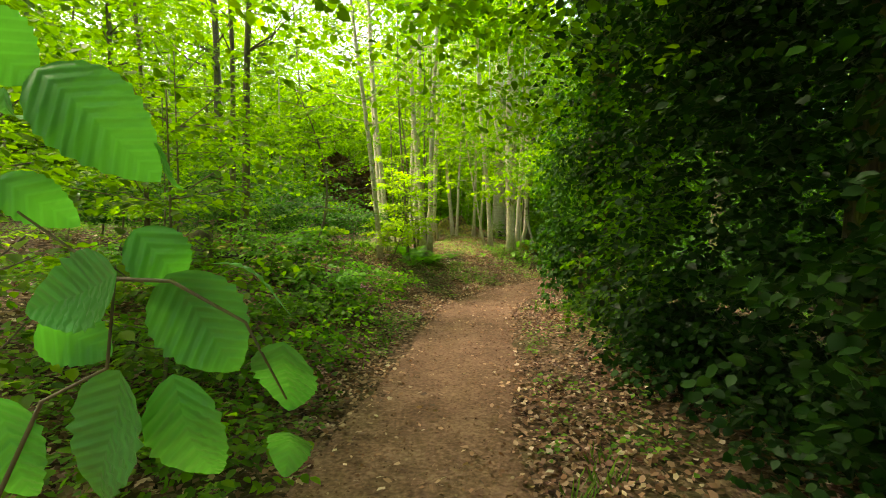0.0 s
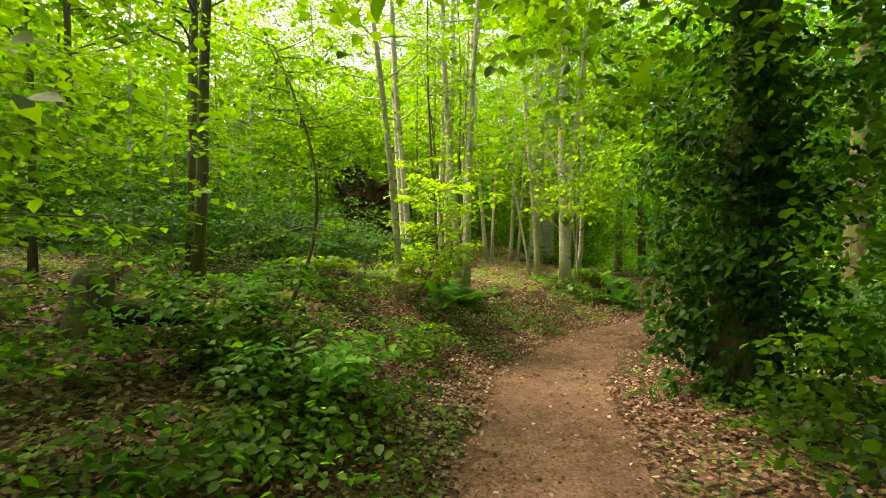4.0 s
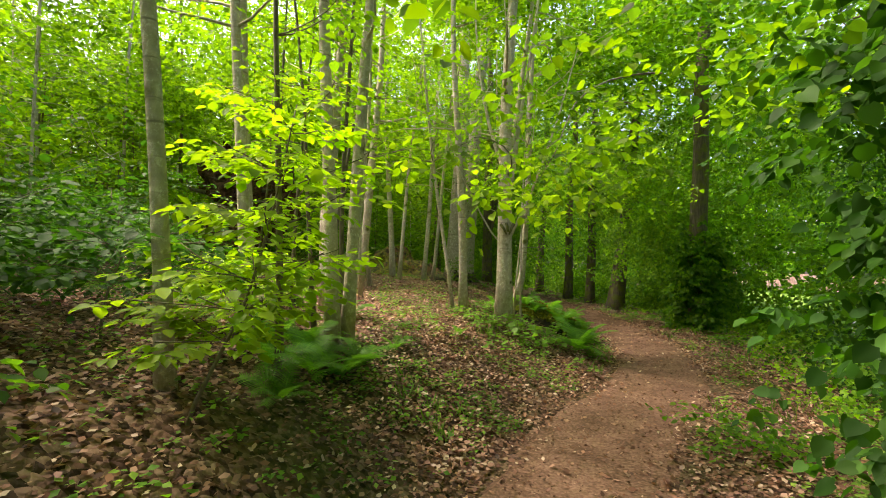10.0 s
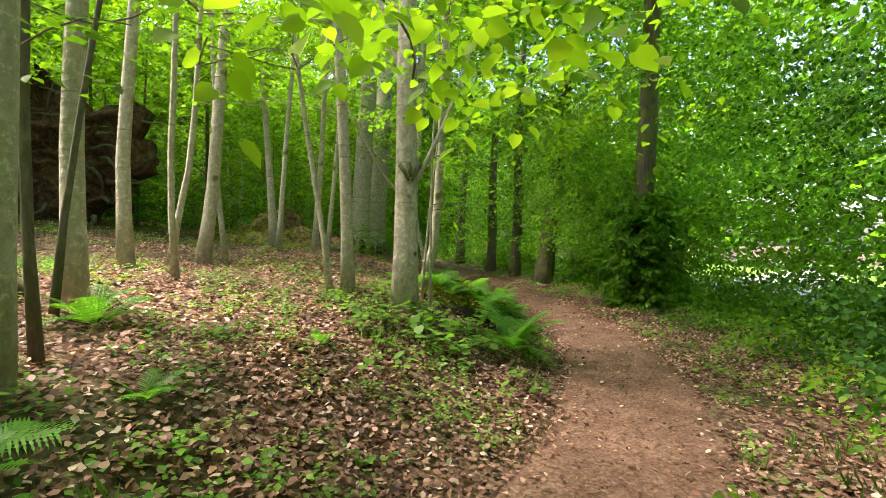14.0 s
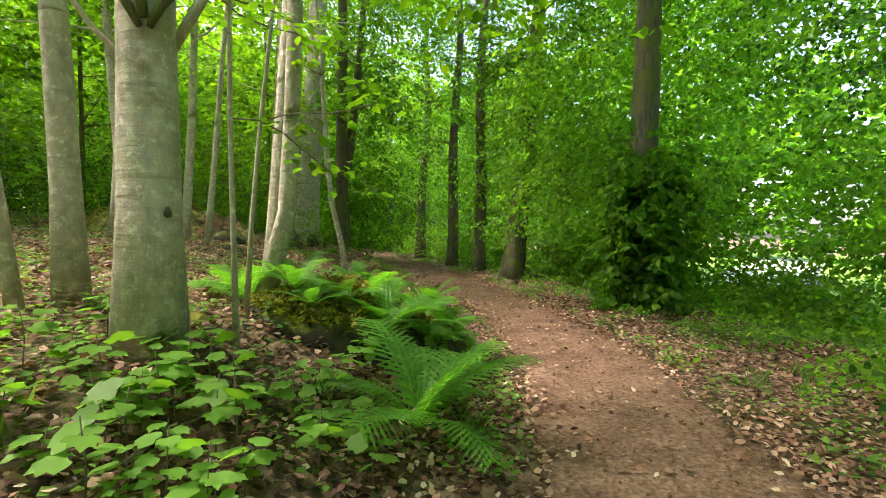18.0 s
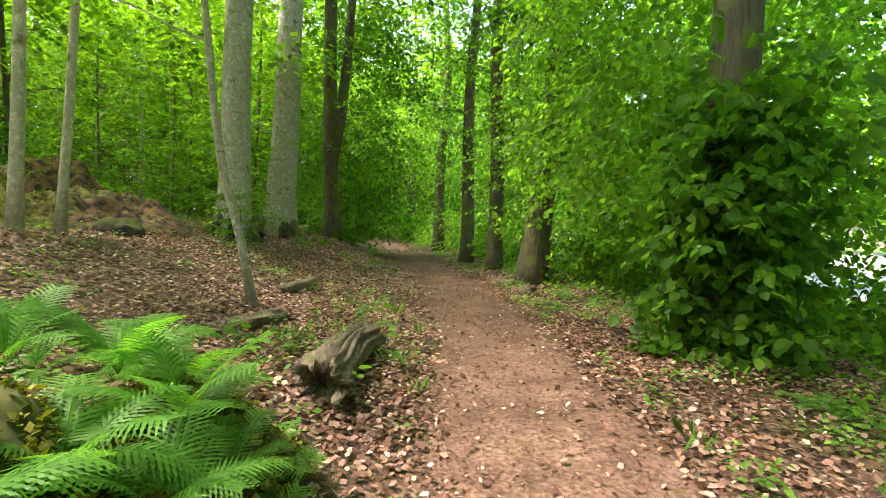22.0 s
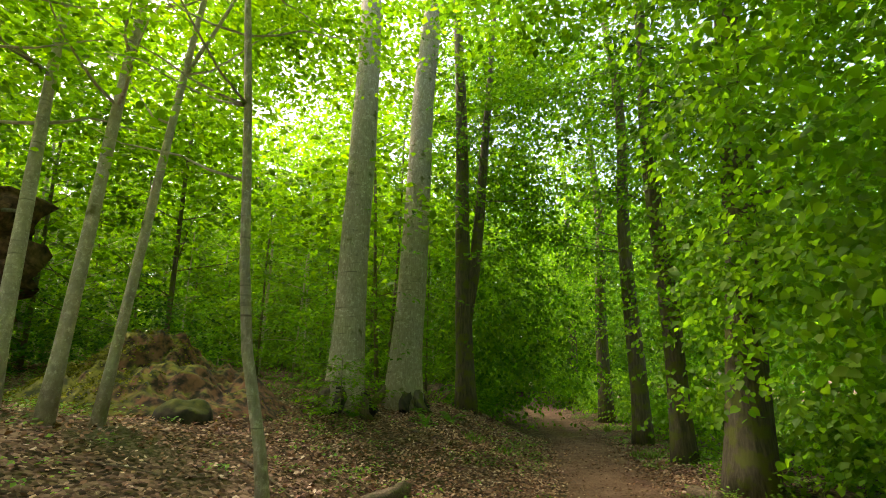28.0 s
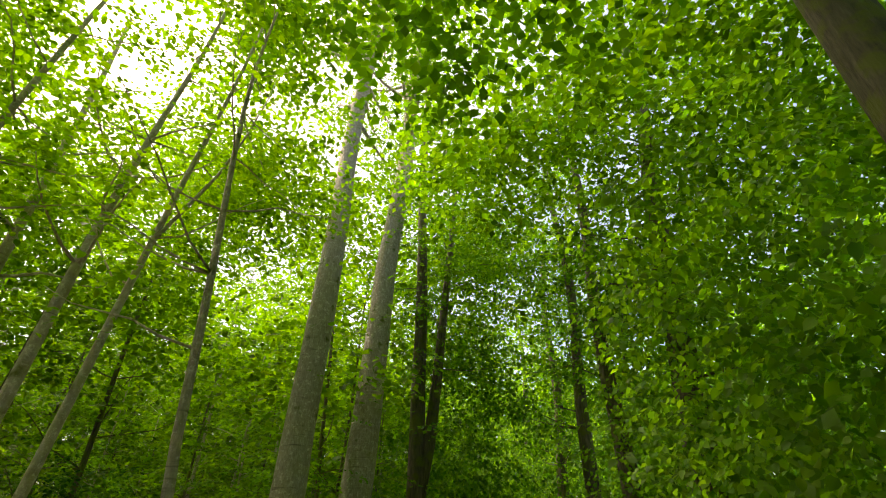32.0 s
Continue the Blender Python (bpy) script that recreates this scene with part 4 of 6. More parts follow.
cloud("thicket_foliage", "dark green thicket in the hollow of the bank", [((x_, y_, float(ground_z(x_, y_)) + 0.9), (1.3, 1.2, 1.2), 150) for x_, y_ in
      ((-3.6, 12.4), (-5.0, 12.0), (-6.4, 12.8), (-4.2, 10.9), (-6.0, 10.8), (-4.6, 14.5), (-6.2, 15.6), (-7.6, 14.2), (-5.4, 17.0), (-7.4, 17.4), (-9.2, 16.0), (-8.6, 12.4), (-3.4, 27.6), (-2.0, 28.2), (-0.6, 27.8), (-4.6, 28.6), (-4.0, 16.2), (-6.6, 19.5), (-9.5, 19.0))], 0.085, "oval", LEAF_IVY, 74, 10, 0.25, 0.5, 0.35, clump=0.9)
cloud("nettle_foliage", "dark green nettles and broad herbs on the bank", [((x_, y_, float(ground_z(x_, y_)) + 0.25), (0.55, 0.55, 0.22), 55) for x_, y_ in
      ((-1.5, 4.0), (-2.1, 4.4), (-1.3, 4.9), (-1.9, 5.2), (-2.6, 3.6), (-1.9, 3.2), (-1.5, 6.4), (-2.2, 6.8), (-2.9, 6.2), (-1.2, 7.2), (-3.3, 4.8), (-1.4, 2.6), (3.4, 11.5), (2.4, 7.2), (-2.3, 7.3), (-1.6, 5.8), (-3.6, 3.2), (-1.0, 9.2), (-2.2, 9.4), (-3.0, 10.0))],
      0.07, "oval", LEAF_LIME, 40, 9, 0.2, 0.3, 0.3)
cloud("lime_shoot_foliage", "fresh lime leaves hanging beside the path", [((8.45 + 0.12 * k, 20.6 + 0.8 * k, 2.3 + 0.5 * (k % 3)), (0.65, 0.7, 1.2), 85) for k in range(6)] +
      [((7.9 + 0.2 * k, 21.5 + 0.7 * k, 4.6), (0.9, 0.8, 0.9), 60) for k in range(4)], 0.09, "lime", LEAF_SUNNY, 41, 8, 0.4, 0.45, 0.4, face=(-0.25, -0.2, 0.8))
cloud("crown_foliage", "bright beech sprays reaching over the bank", [((a, b, c), (1.4, 1.4, 0.8), 150) for a, b, c in
      ((0.4, 22.4, 5.8), (-1.4, 24.0, 7.2), (-3.4, 23.2, 5.6), (2.7, 24.6, 7.3), (1.7, 26.4, 9.2), (3.0, 22.8, 10.2), (-2.6, 25.6, 8.4), (0.2, 26.2, 7.4), (-4.8, 25.0, 7.0),
       (-6.4, 23.6, 6.6), (-3.2, 21.2, 7.6), (0.0, 21.4, 7.4), (-1.9, 22.6, 9.4), (1.6, 21.4, 11.0), (-0.6, 26.8, 9.6), (1.2, 25.1, 8.2), (-8.0, 25.5, 7.5), (-6.0, 27.5, 9.5), (-3.6, 28.0, 10.5), (-9.5, 28, 9.5), (-1.0, 29.5, 11.0))], 0.1, "oval", LEAF_BEECH, 61, 12, 0.15, 0.55, 0.35)
cloud("crown_foliage", "fresh lime leaves reaching over the path", [((a, b, c), (1.4, 1.4, 0.9), 80) for a, b, c in
      ((5.6, 22.8, 9.4), (5.8, 25.0, 8.4), (8.7, 22.4, 9.2), (8.6, 24.2, 8.0), (9.6, 21.2, 6.9), (9.9, 22.4, 5.6), (10.4, 20.8, 8.4), (7.2, 24.4, 9.6), (7.0, 27.6, 8.6), (10.8, 23.6, 7.6))],
      0.10, "lime", LEAF_SUNNY, 62, 10, 0.3, 0.6, 0.4)
cloud("tunnel_foliage", "dense lime leaves along the far path", [((a, b, c), (1.7, 1.7, 1.5), 95) for a, b, c in
      ((5.2, 36, 5.0), (7.5, 38, 7.2), (9.6, 40, 6.0), (6.4, 42, 8.4), (8.8, 46, 5.5), (10.8, 37, 8.4), (6.8, 48, 6.2), (9.8, 33.5, 8.8), (5.6, 39, 10.5), (8.2, 42, 11.0), (11.2, 42, 10.5), (4.2, 41, 7.5), (9.0, 33, 12.0), (8.4, 36, 13.0), (7.6, 31, 10.8), (10.2, 35, 11.0), (6.6, 33.5, 12.5), (9.8, 30.5, 9.6), (11.6, 22.6, 8.6), (12.2, 24.5, 10.0), (11.2, 20.6, 9.6), (12.6, 21.6, 7.2))],
      0.14, "rhomb", LEAF_LIME, 63, 10, 0.3, 0.8, 0.45)
# leafy young growth on the bank near the start
# unseen mass behind the start, added to cut the light from there
cloud("thicket_foliage", "unseen leafy mass added behind the path start to block light", [((x_, -5.5, 2.6), (1.6, 1.2, 2.8), 170) for x_ in np.arange(-9, 8, 2.0)], 0.16, "rhomb", LEAF_LIME, 28, 10, 0.25, 0.8, 0.5)
cloud("young_growth_foliage", "flat leafy sprays of young beeches on the bank", [((x_, y_, float(ground_z(x_, y_)) + z_), (1.1, 1.1, 0.8), 55) for x_, y_, z_ in
      ((-3.2, 2.4, 1.3), (-4.4, 3.6, 1.9), (-3.4, 4.6, 2.4), (-5.2, 5.5, 1.6), (-4.6, 7.2, 2.3), (-6.4, 7.0, 1.2), (-6.0, 9.5, 1.8), (-7.5, 11, 1.6), (-2.4, 19.5, 4.4), (-1.2, 20.5, 4.2), (0.4, 20.0, 4.2), (-5.5, 18.0, 3.6), (-2.0, 1.2, 2.4),
       (-8, 4, 2), (-9, 8, 2.4), (-7, 1.5, 1.8), (-2.6, 5.4, 1.7), (-3.0, 7.4, 2.0), (-2.2, 3.4, 2.2))], 0.075, "oval", LEAF_BEECH, 18, 11, 0.15, 0.5, 0.25)
# far wood
cloud("distant_foliage", "tall far trees closing the end of the path", [((x, 66 - 0.02 * (x - 6) ** 2, z), (2.6, 2.5, 4.5), 105) for x in np.arange(-12, 30, 3.0) for z in (5.0, 14.0)] +
      [((23 + 1.2 * math.sin(y), y, 8.0), (2.0, 2.4, 7.0), 105) for y in np.arange(30, 64, 3.5)], 0.5, "rhomb", LEAF_LIME, 64, 10, 0.2, 1.6, 0.5)
cloud("distant_foliage", "green depth of the distant wood", [((x, y, 6), (4, 3, 7), 230) for x, y in
      [(-28 + 3.2 * i, 60 + 3 * math.sin(i)) for i in range(15)] + [(-31 + math.sin(i), -8 + 4.5 * i) for i in range(16)] + [(-28 + 4 * i, -14) for i in range(12)]],
      0.4, "rhomb", LEAF_BEECH, 9, 10, 0.2, 1.8, 0.5)
cloud("distant_foliage", "leafy end of the path's green tunnel", [((x, y, z), (2.4, 2, 2.4), 260) for x, y, z in
      [(4, 54, 3), (6.5, 62, 4), (9, 66, 5), (11.5, 60, 4), (5, 58, 8), (8, 58, 9), (11, 56, 8), (3.6, 48, 2), (8, 64, 2)]], 0.24, "rhomb", LEAF_BEECH, 12, 10, 0.2, 1.0, 0.5)
cloud("far_tree_line", "distant trees beyond the meadow", [((x, y, 9), (5, 4, 11), 190) for x, y in [(58 - 0.02 * i * i, -30 + 7 * i) for i in range(20)]], 1.3, "rhomb", LEAF_LIME, 13, 10, 0.2, 2.5, 0.5)
cloud("understorey_foliage", "low shrubs and seedlings of the wood", [((x, y, float(ground_z(x, y)) + 1.0), (1.7, 1.7, 1.1), 62) for x, y in taken if y > 14] +
      [((x, y, float(ground_z(x, y)) + 0.7), (1.3, 1.3, 0.6), 48) for x, y in taken if y <= 14] +
      [((5.4, 31.5 + i * 2, 0.9), (0.8, 1.2, 0.7), 150) for i in range(9)] +
      [((-9 + 1.3 * i, 30.5 + 1.5 * math.sin(i * 1.9), 2.6 + 0.9 * math.cos(i * 2.7)), (1.2, 1.2, 1.5), 150) for i in range(10)],
      0.11, "rhomb", LEAF_LIME, 10, 10, 0.2, 0.6, 0.3)


# ---- ferns ----
def frond_mesh(name, length, arch, n=20, seed=0):
    """An arching fern frond: midrib and toothed leaflets to both sides."""
    rs = np.random.default_rng(seed)
    s = np.linspace(0, 1, 12)
    ang = 1.15 - arch * s
    dx, dz = np.cos(ang), np.sin(ang)
    X = np.concatenate([[0], np.cumsum((dx[1:] + dx[:-1]) / 2 / 11)]) * length
    Z = np.concatenate([[0], np.cumsum((dz[1:] + dz[:-1]) / 2 / 11)]) * length
    geos = [tube(np.stack([X, 0 * X, Z], 1), np.linspace(0.005, 0.001, 12), 4)]
    V, F = [], []
    for k in range(n):
        f = 0.16 + 0.84 * (k + 0.5) / n
        px, pz = np.interp(f, s, X), np.interp(f, s, Z)
        a = np.interp(f, s, ang)
        tx, tz = math.cos(a), math.sin(a)
        nx, nz = -tz, tx
        ln = length * 0.27 * math.sin(math.pi * (0.12 + 0.86 * (1 - f)) ** 0.85) * rs.uniform(0.88, 1.08) + 0.008
        wd = length * 0.40 / n * 1.55
        for sg in (1, -1):
            sweep = 0.35 + 0.4 * f
            ax, ay = sweep * tx, sg
            base = len(V)
            T = 4
            for q in range(T + 1):
                u = q / T
                c = np.array([px + ax * ln * u, sg * ln * u, pz + sweep * tz * ln * u - 0.18 * ln * u * u])
                w = wd * (1 - u) ** 0.7
                tooth = np.array([tx, 0, tz])
                V.append(c + tooth * w * 0.9)
                V.append(c - tooth * w * 0.75)
                if q < T:      # teeth between the steps
                    c2 = np.array([px + ax * ln * (u + 0.6 / T), sg * ln * (u + 0.6 / T), pz + sweep * tz * ln * u - 0.18 * ln * u * u])
                    V.append(c2 + tooth * w * 0.42 + np.array([nx, 0, nz]) * 0.002)
                    V.append(c2 - tooth * w * 0.35 + np.array([nx, 0, nz]) * 0.002)
            for q in range(2 * T):
                i = base + q * 2
                F.append((i, i + 1, i + 3, i + 2) if sg > 0 else (i, i + 2, i + 3, i + 1))
    me = mesh_of(name, *join(geos + [(np.array(V), F)]), LEAF_FERN, smooth=False)
    return me


def make_fern(at, scale=1.0, fronds=10, seed=0, group="ferns on the bank", lie=0.0):
    t = thing("fern", "fresh green fern with arching toothed fronds", "fern", group, at)
    rs = np.random.default_rng(seed)
    for k in range(fronds):
        f = part("frond", FROND[rs.integers(0, len(FROND))], t)
        f.matrix_basis = pose(0, 0, 0, rs.normal(0, 8), rs.uniform(-12, 22) + lie, 360 * k / fronds + rs.uniform(-18, 18)) @ Matrix.Scale(scale * rs.uniform(0.75, 1.1), 4)
    return t


FROND = [frond_mesh("frond", 0.62, a, 18, i) for i, a in enumerate((1.0, 1.35, 1.6, 0.8))]
FERNS = [(3.58, 15.85, 1.5, 12), (2.95, 16.85, 0.7, 9), (3.3, 17.0, 0.85, 10), (3.65, 16.9, 0.9, 11), (3.95, 17.1, 0.9, 11), (3.6, 17.4, 0.85, 10),
         (4.05, 17.6, 0.9, 11), (4.35, 17.5, 0.8, 10), (4.3, 18.0, 0.9, 11), (4.6, 18.2, 0.75, 9), (3.95, 18.35, 0.95, 11), (3.6, 18.2, 0.8, 10), (4.1, 18.85, 0.95, 11),
         (3.8, 19.2, 0.9, 10), (3.4, 18.8, 0.7, 8), (4.6, 17.6, 0.6, 8),
         (3.5, 16.75, 0.5, 8), (4.0, 16.9, 0.55, 8), (4.35, 17.25, 0.55, 8), (3.05, 16.6, 0.55, 8), (4.5, 17.7, 0.6, 8), (3.0, 17.3, 0.7, 9), (2.6, 17.1, 0.7, 9),
         (-0.75, 12.5, 0.85, 9), (-0.35, 12.15, 0.75, 9), (-0.62, 11.95, 0.8, 10), (-0.95, 11.75, 0.8, 9), (-0.2, 12.4, 0.7, 9), (-1.05, 12.4, 0.75, 9), (-0.45, 14.45, 0.75, 12),
         (-0.75, 11.3, 0.6, 8), (0.35, 14.6, 0.3, 7), (8.35, 18.5, 0.6, 8), (9.05, 23.6, 0.6, 7), (7.75, 17.5, 0.45, 7), (5.0, 28.1, 0.7, 8), (4.55, 27.7, 0.6, 8),
         (3.0, 26.55, 0.55, 7), (2.5, 17.6, 0.55, 7), (0.2, 13.2, 0.4, 7), (1.2, 14.6, 0.35, 7), (1.6, 24.0, 0.4, 7), (3.35, 26.75, 0.5, 8), (4.3, 28.6, 0.55, 8)]
# the mossy bank of stones and earth under the ferns


def bump_dome(name, centre, rx_, ry_, h, turn, mat, seed, rings=16, segs=34, rough=0.12, cone=0.0, lumps=0.3):
    """An uneven dome of earth; with cone it slopes straight to its top."""
    V, F = [], []
    ct, st = math.cos(turn), math.sin(turn)
    for i in range(rings + 1):
        u = i / rings
        for j in range(segs):
            a = 2 * math.pi * j / segs
            r = math.sin(u * math.pi / 2)
            x, y = rx_ * r * math.cos(a), ry_ * r * math.sin(a)
            wx, wy = centre[0] + x * ct - y * st, centre[1] + x * st + y * ct
            nv = noise.noise((wx * 1.7 + seed, wy * 1.7, u * 1.2)) + 0.6 * noise.noise((wx * 4.1, wy * 4.1 + seed, 0.4)) + (0.45 if cone else 0.12) * noise.noise((wx * 8.0, wy * 8.0, seed))
            edge = math.cos(u * math.pi / 2)
            rise = edge ** 0.8 if not cone else 1 - r ** cone
            z = float(ground_z(wx, wy)) + h * rise * (1 + lumps * nv) + rough * nv * edge - 0.05 * (1 - edge)
            V.append((wx, wy, z))
    for i in range(rings):
        for j in range(segs):
            k = (j + 1) % segs
            F.append((i * segs + j, (i + 1) * segs + j, (i + 1) * segs + k, i * segs + k))
    return mesh_of(name, V, F, mat)


def top_mix(name, top, flank, level=0.72, west=None):
    """Moss on what faces up, bare earth on what is steep."""
    m, ns, ln, b = nodes_of(name)
    g = ns.new("ShaderNodeNewGeometry")
    sp = ns.new("ShaderNodeSeparateXYZ")
    ln.new(g.outputs["Normal"], sp.inputs[0])
    nz = ns.new("ShaderNodeTexNoise")
    nz.inputs["Scale"].default_value, nz.inputs["Detail"].default_value = 5.0, 8
    ln.new(g.outputs["Position"], nz.inputs["Vector"])
    ad = ns.new("ShaderNodeMath")
    ad.operation = "MULTIPLY_ADD"
    ad.inputs[1].default_value = 0.9
    ln.new(nz.outputs["Fac"], ad.inputs[0])
    ln.new(sp.outputs[2], ad.inputs[2])
    r = ramp(ns, [(level, (0, 0, 0)), (level + 0.14, (1, 1, 1))])
    hf = ns.new("ShaderNodeMath")
    hf.operation = "MULTIPLY"
    hf.inputs[1].default_value = 0.75
    ln.new(ad.outputs[0], hf.inputs[0])
    last = hf
    if west is not None:      # the moss keeps to the side facing away from the path
        ps, off, sm = ns.new("ShaderNodeSeparateXYZ"), ns.new("ShaderNodeMath"), ns.new("ShaderNodeMath")
        ln.new(g.outputs["Position"], ps.inputs[0])
        off.operation, sm.operation = "MULTIPLY_ADD", "ADD"
        off.inputs[1].default_value, off.inputs[2].default_value = -0.16, 0.16 * west
        ln.new(ps.outputs[0], off.inputs[0])
        ln.new(off.outputs[0], sm.inputs[0])
        ln.new(hf.outputs[0], sm.inputs[1])
        last = sm
    ln.new(last.outputs[0], r.inputs[0])
    n2 = ns.new("ShaderNodeTexNoise")
    n2.inputs["Scale"].default_value, n2.inputs["Detail"].default_value = 9, 8
    ln.new(g.outputs["Position"], n2.inputs["Vector"])
    ra, rb = ramp(ns, top), ramp(ns, flank)
    ln.new(n2.outputs["Fac"], ra.inputs[0])
    ln.new(n2.outputs["Fac"], rb.inputs[0])
    mx = ns.new("ShaderNodeMixRGB")
    ln.new(r.outputs[0], mx.inputs[0])
    ln.new(rb.outputs[0], mx.inputs[1])
    ln.new(ra.outputs[0], mx.inputs[2])
    ln.new(mx.outputs[0], b.inputs["Base Color"])
    b.inputs["Roughness"].default_value = 0.95
    bp = ns.new("ShaderNodeBump")
    bp.inputs["Strength"].default_value, bp.inputs["Distance"].default_value = 0.6, 0.02
    ln.new(n2.outputs["Fac"], bp.inputs["Height"])
    ln.new(bp.outputs[0], b.inputs["Normal"])
    return m


MOSSY_EARTH = top_mix("mossy_red_earth", [(0.38, (0.03, 0.036, 0.008)), (0.62, (0.19, 0.175, 0.02))], [(0.4, (0.028, 0.017, 0.012)), (0.6, (0.21, 0.095, 0.05))], 0.77, 0.95)
MOSSY_DARK = top_mix("mossy_dark_earth", [(0.35, (0.035, 0.045, 0.01)), (0.65, (0.12, 0.12, 0.02))], [(0.35, (0.012, 0.01, 0.008)), (0.65, (0.06, 0.045, 0.03))], 0.72)
tagged(part("mossy_bank", bump_dome("mossy_bank", (3.72, 17.42), 1.35, 0.6, 0.30, math.radians(42), MOSSY_DARK, 3, 22, 48, 0.2)), "low bank of dark earth and moss beneath the ferns", "earth bank")
tagged(part("earth_mound", bump_dome("earth_mound", (0.72, 25.3), 2.15, 1.8, 0.98, math.radians(-12), MOSSY_EARTH, 8, 60, 130, 0.16, 1.12, 0.22)),
       "mound of bare red earth topped with yellow moss", "earth mound")
tagged(part("earth_hump", bump_dome("earth_hump", (-1.75, 8.85 + 6.3), 0.6, 0.5, 0.25, 0.3, MOSSY_DARK, 5)), "small mossy hump beside a leaning beech", "earth mound")
tagged(part("moss_cushion", bump_dome("moss_cushion", (2.02, 23.9), 0.34, 0.28, 0.28, 0.5, MOSSY_DARK, 9, 18, 40, 0.1)), "rounded cushion of moss at the foot of the mound", "moss")


def moss_tufts(ob, n, seed, label, lo=0.72, west=None):
    """Small upright tufts over what faces up on a dome."""
    me = ob.data
    r = np.random.default_rng(seed)
    C = np.array([p.center for p in me.polygons])
    N = np.array([p.normal for p in me.polygons])
    W = np.array([p.area for p in me.polygons]) * np.array([max(0.0, noise.noise((c[0] * 2.3, c[1] * 2.3, 5.0)) + 0.35) for c in C]) * (np.abs(N[:, 2]) > lo)
    if west is not None:
        W *= np.clip(0.5 + (west - C[:, 0]) * 0.7, 0.03, 1.0)
    k = r.choice(len(C), n, p=W / W.sum())
    P = C[k] + r.normal(0, 0.03, (n, 3)) * np.array([1, 1, 0.3])
    a = r.uniform(0, 2 * np.pi, n)
    D = np.stack([np.cos(a), np.sin(a), r.uniform(0.3, 1.2, n)], 1)
    tagged(part("moss_tufts", leaf_mesh("moss_tufts", P, D, r.normal(0, 0.4, (n, 3)) + UP, r.uniform(0.02, 0.05, n), "rhomb", LEAF_MOSS)), label, "moss", kind="stuff")


LEAF_MOSS = leaf_mat("moss_tuft", [(0.0, (0.045, 0.055, 0.008)), (0.5, (0.13, 0.135, 0.014)), (1.0, (0.26, 0.24, 0.03))], 0.2, 0.8)
moss_tufts(bpy.data.objects["earth_mound"], 13000, 1, "yellow-green moss growing on the earth mound", 0.4, 0.8)
moss_tufts(bpy.data.objects["mossy_bank"], 20000, 2, "dark green moss on the bank under the ferns", 0.5)
for i, (x, y, s, n) in enumerate(FERNS):
    lift = 0.22 if 16.5 < y < 18.5 and 2.9 < x < 4.6 else 0.0
    make_fern(on_ground(x, y, lift - 0.02), s * (0.8 if x > 2.8 else 1.0), n, 200 + i)


# ---- logs, stump, stones, root plate ----
def log_mesh(name, a, b, r0, r1, mat, seed, hollow=False, sides=16, n=14, wob=0.12, squash=1.0, ridges=0.0, bend=0.04):
    a, b = np.array(a, float), np.array(b, float)
    s = np.linspace(0, 1, n)
    ax = unit(b - a)
    u = unit(np.cross(ax, UP))
    w = np.cross(u, ax)
    V, F = [], []
    for i, f in enumerate(s):
        c = a + (b - a) * f + u * bend * math.sin(f * 5 + seed) + w * bend * 0.5 * math.sin(f * 9 + seed)
        r = r0 + (r1 - r0) * f
        for j in range(sides):
            t = 2 * math.pi * j / sides
            k = 1 + wob * noise.noise((math.cos(t) * 1.6 + seed, math.sin(t) * 1.6, f * 3)) * 2 + wob * noise.noise((math.cos(t) * 5 + seed, math.sin(t) * 5, f * 2))
            k += ridges * (noise.noise((math.cos(t) * 4.5 + seed, math.sin(t) * 4.5, f * 1.1)) + 0.6 * noise.noise((math.cos(t) * 10 + seed, math.sin(t) * 10, f * 2.5)))
            ragged = 0.22 * noise.noise((t * 2.2, seed, 1.0)) if i in (0, n - 1) else 0
            V.append(c + (u * math.cos(t) + w * math.sin(t) * squash) * r * k + ax * ragged)
    for i in range(n - 1):
        for j in range(sides):
            k = (j + 1) % sides
            F.append((i * sides + j, i * sides + k, (i + 1) * sides + k, (i + 1) * sides + j))
    if hollow:
        o = len(V)
        for i, d in ((0, 0.35), (1, 0.3), (3, 0.12)):
            for j in range(sides):
                p = np.array(V[i * sides + j])
                c = a + (b - a) * s[i]
                V.append(c + (p - c) * (0.78 if i == 0 else 0.6 if i == 1 else 0.2))
        for q in range(2):
            for j in range(sides):
                k = (j + 1) % sides
                F.append((o + q * sides + k, o + q * sides + j, o + (q + 1) * sides + j, o + (q + 1) * sides + k))
        for j in range(sides):
            k = (j + 1) % sides
            F.append((k, j, o + j, o + k))
        F.append(tuple(o + 2 * sides + j for j in range(sides)))
    else:
        F.append(tuple(range(sides - 1, -1, -1)))
    F.append(tuple((n - 1) * sides + j for j in range(sides)))
    return mesh_of(name, V, F, mat)


def lay(x, y, dz):
    return (x, y, float(ground_z(x, y)) + dz)


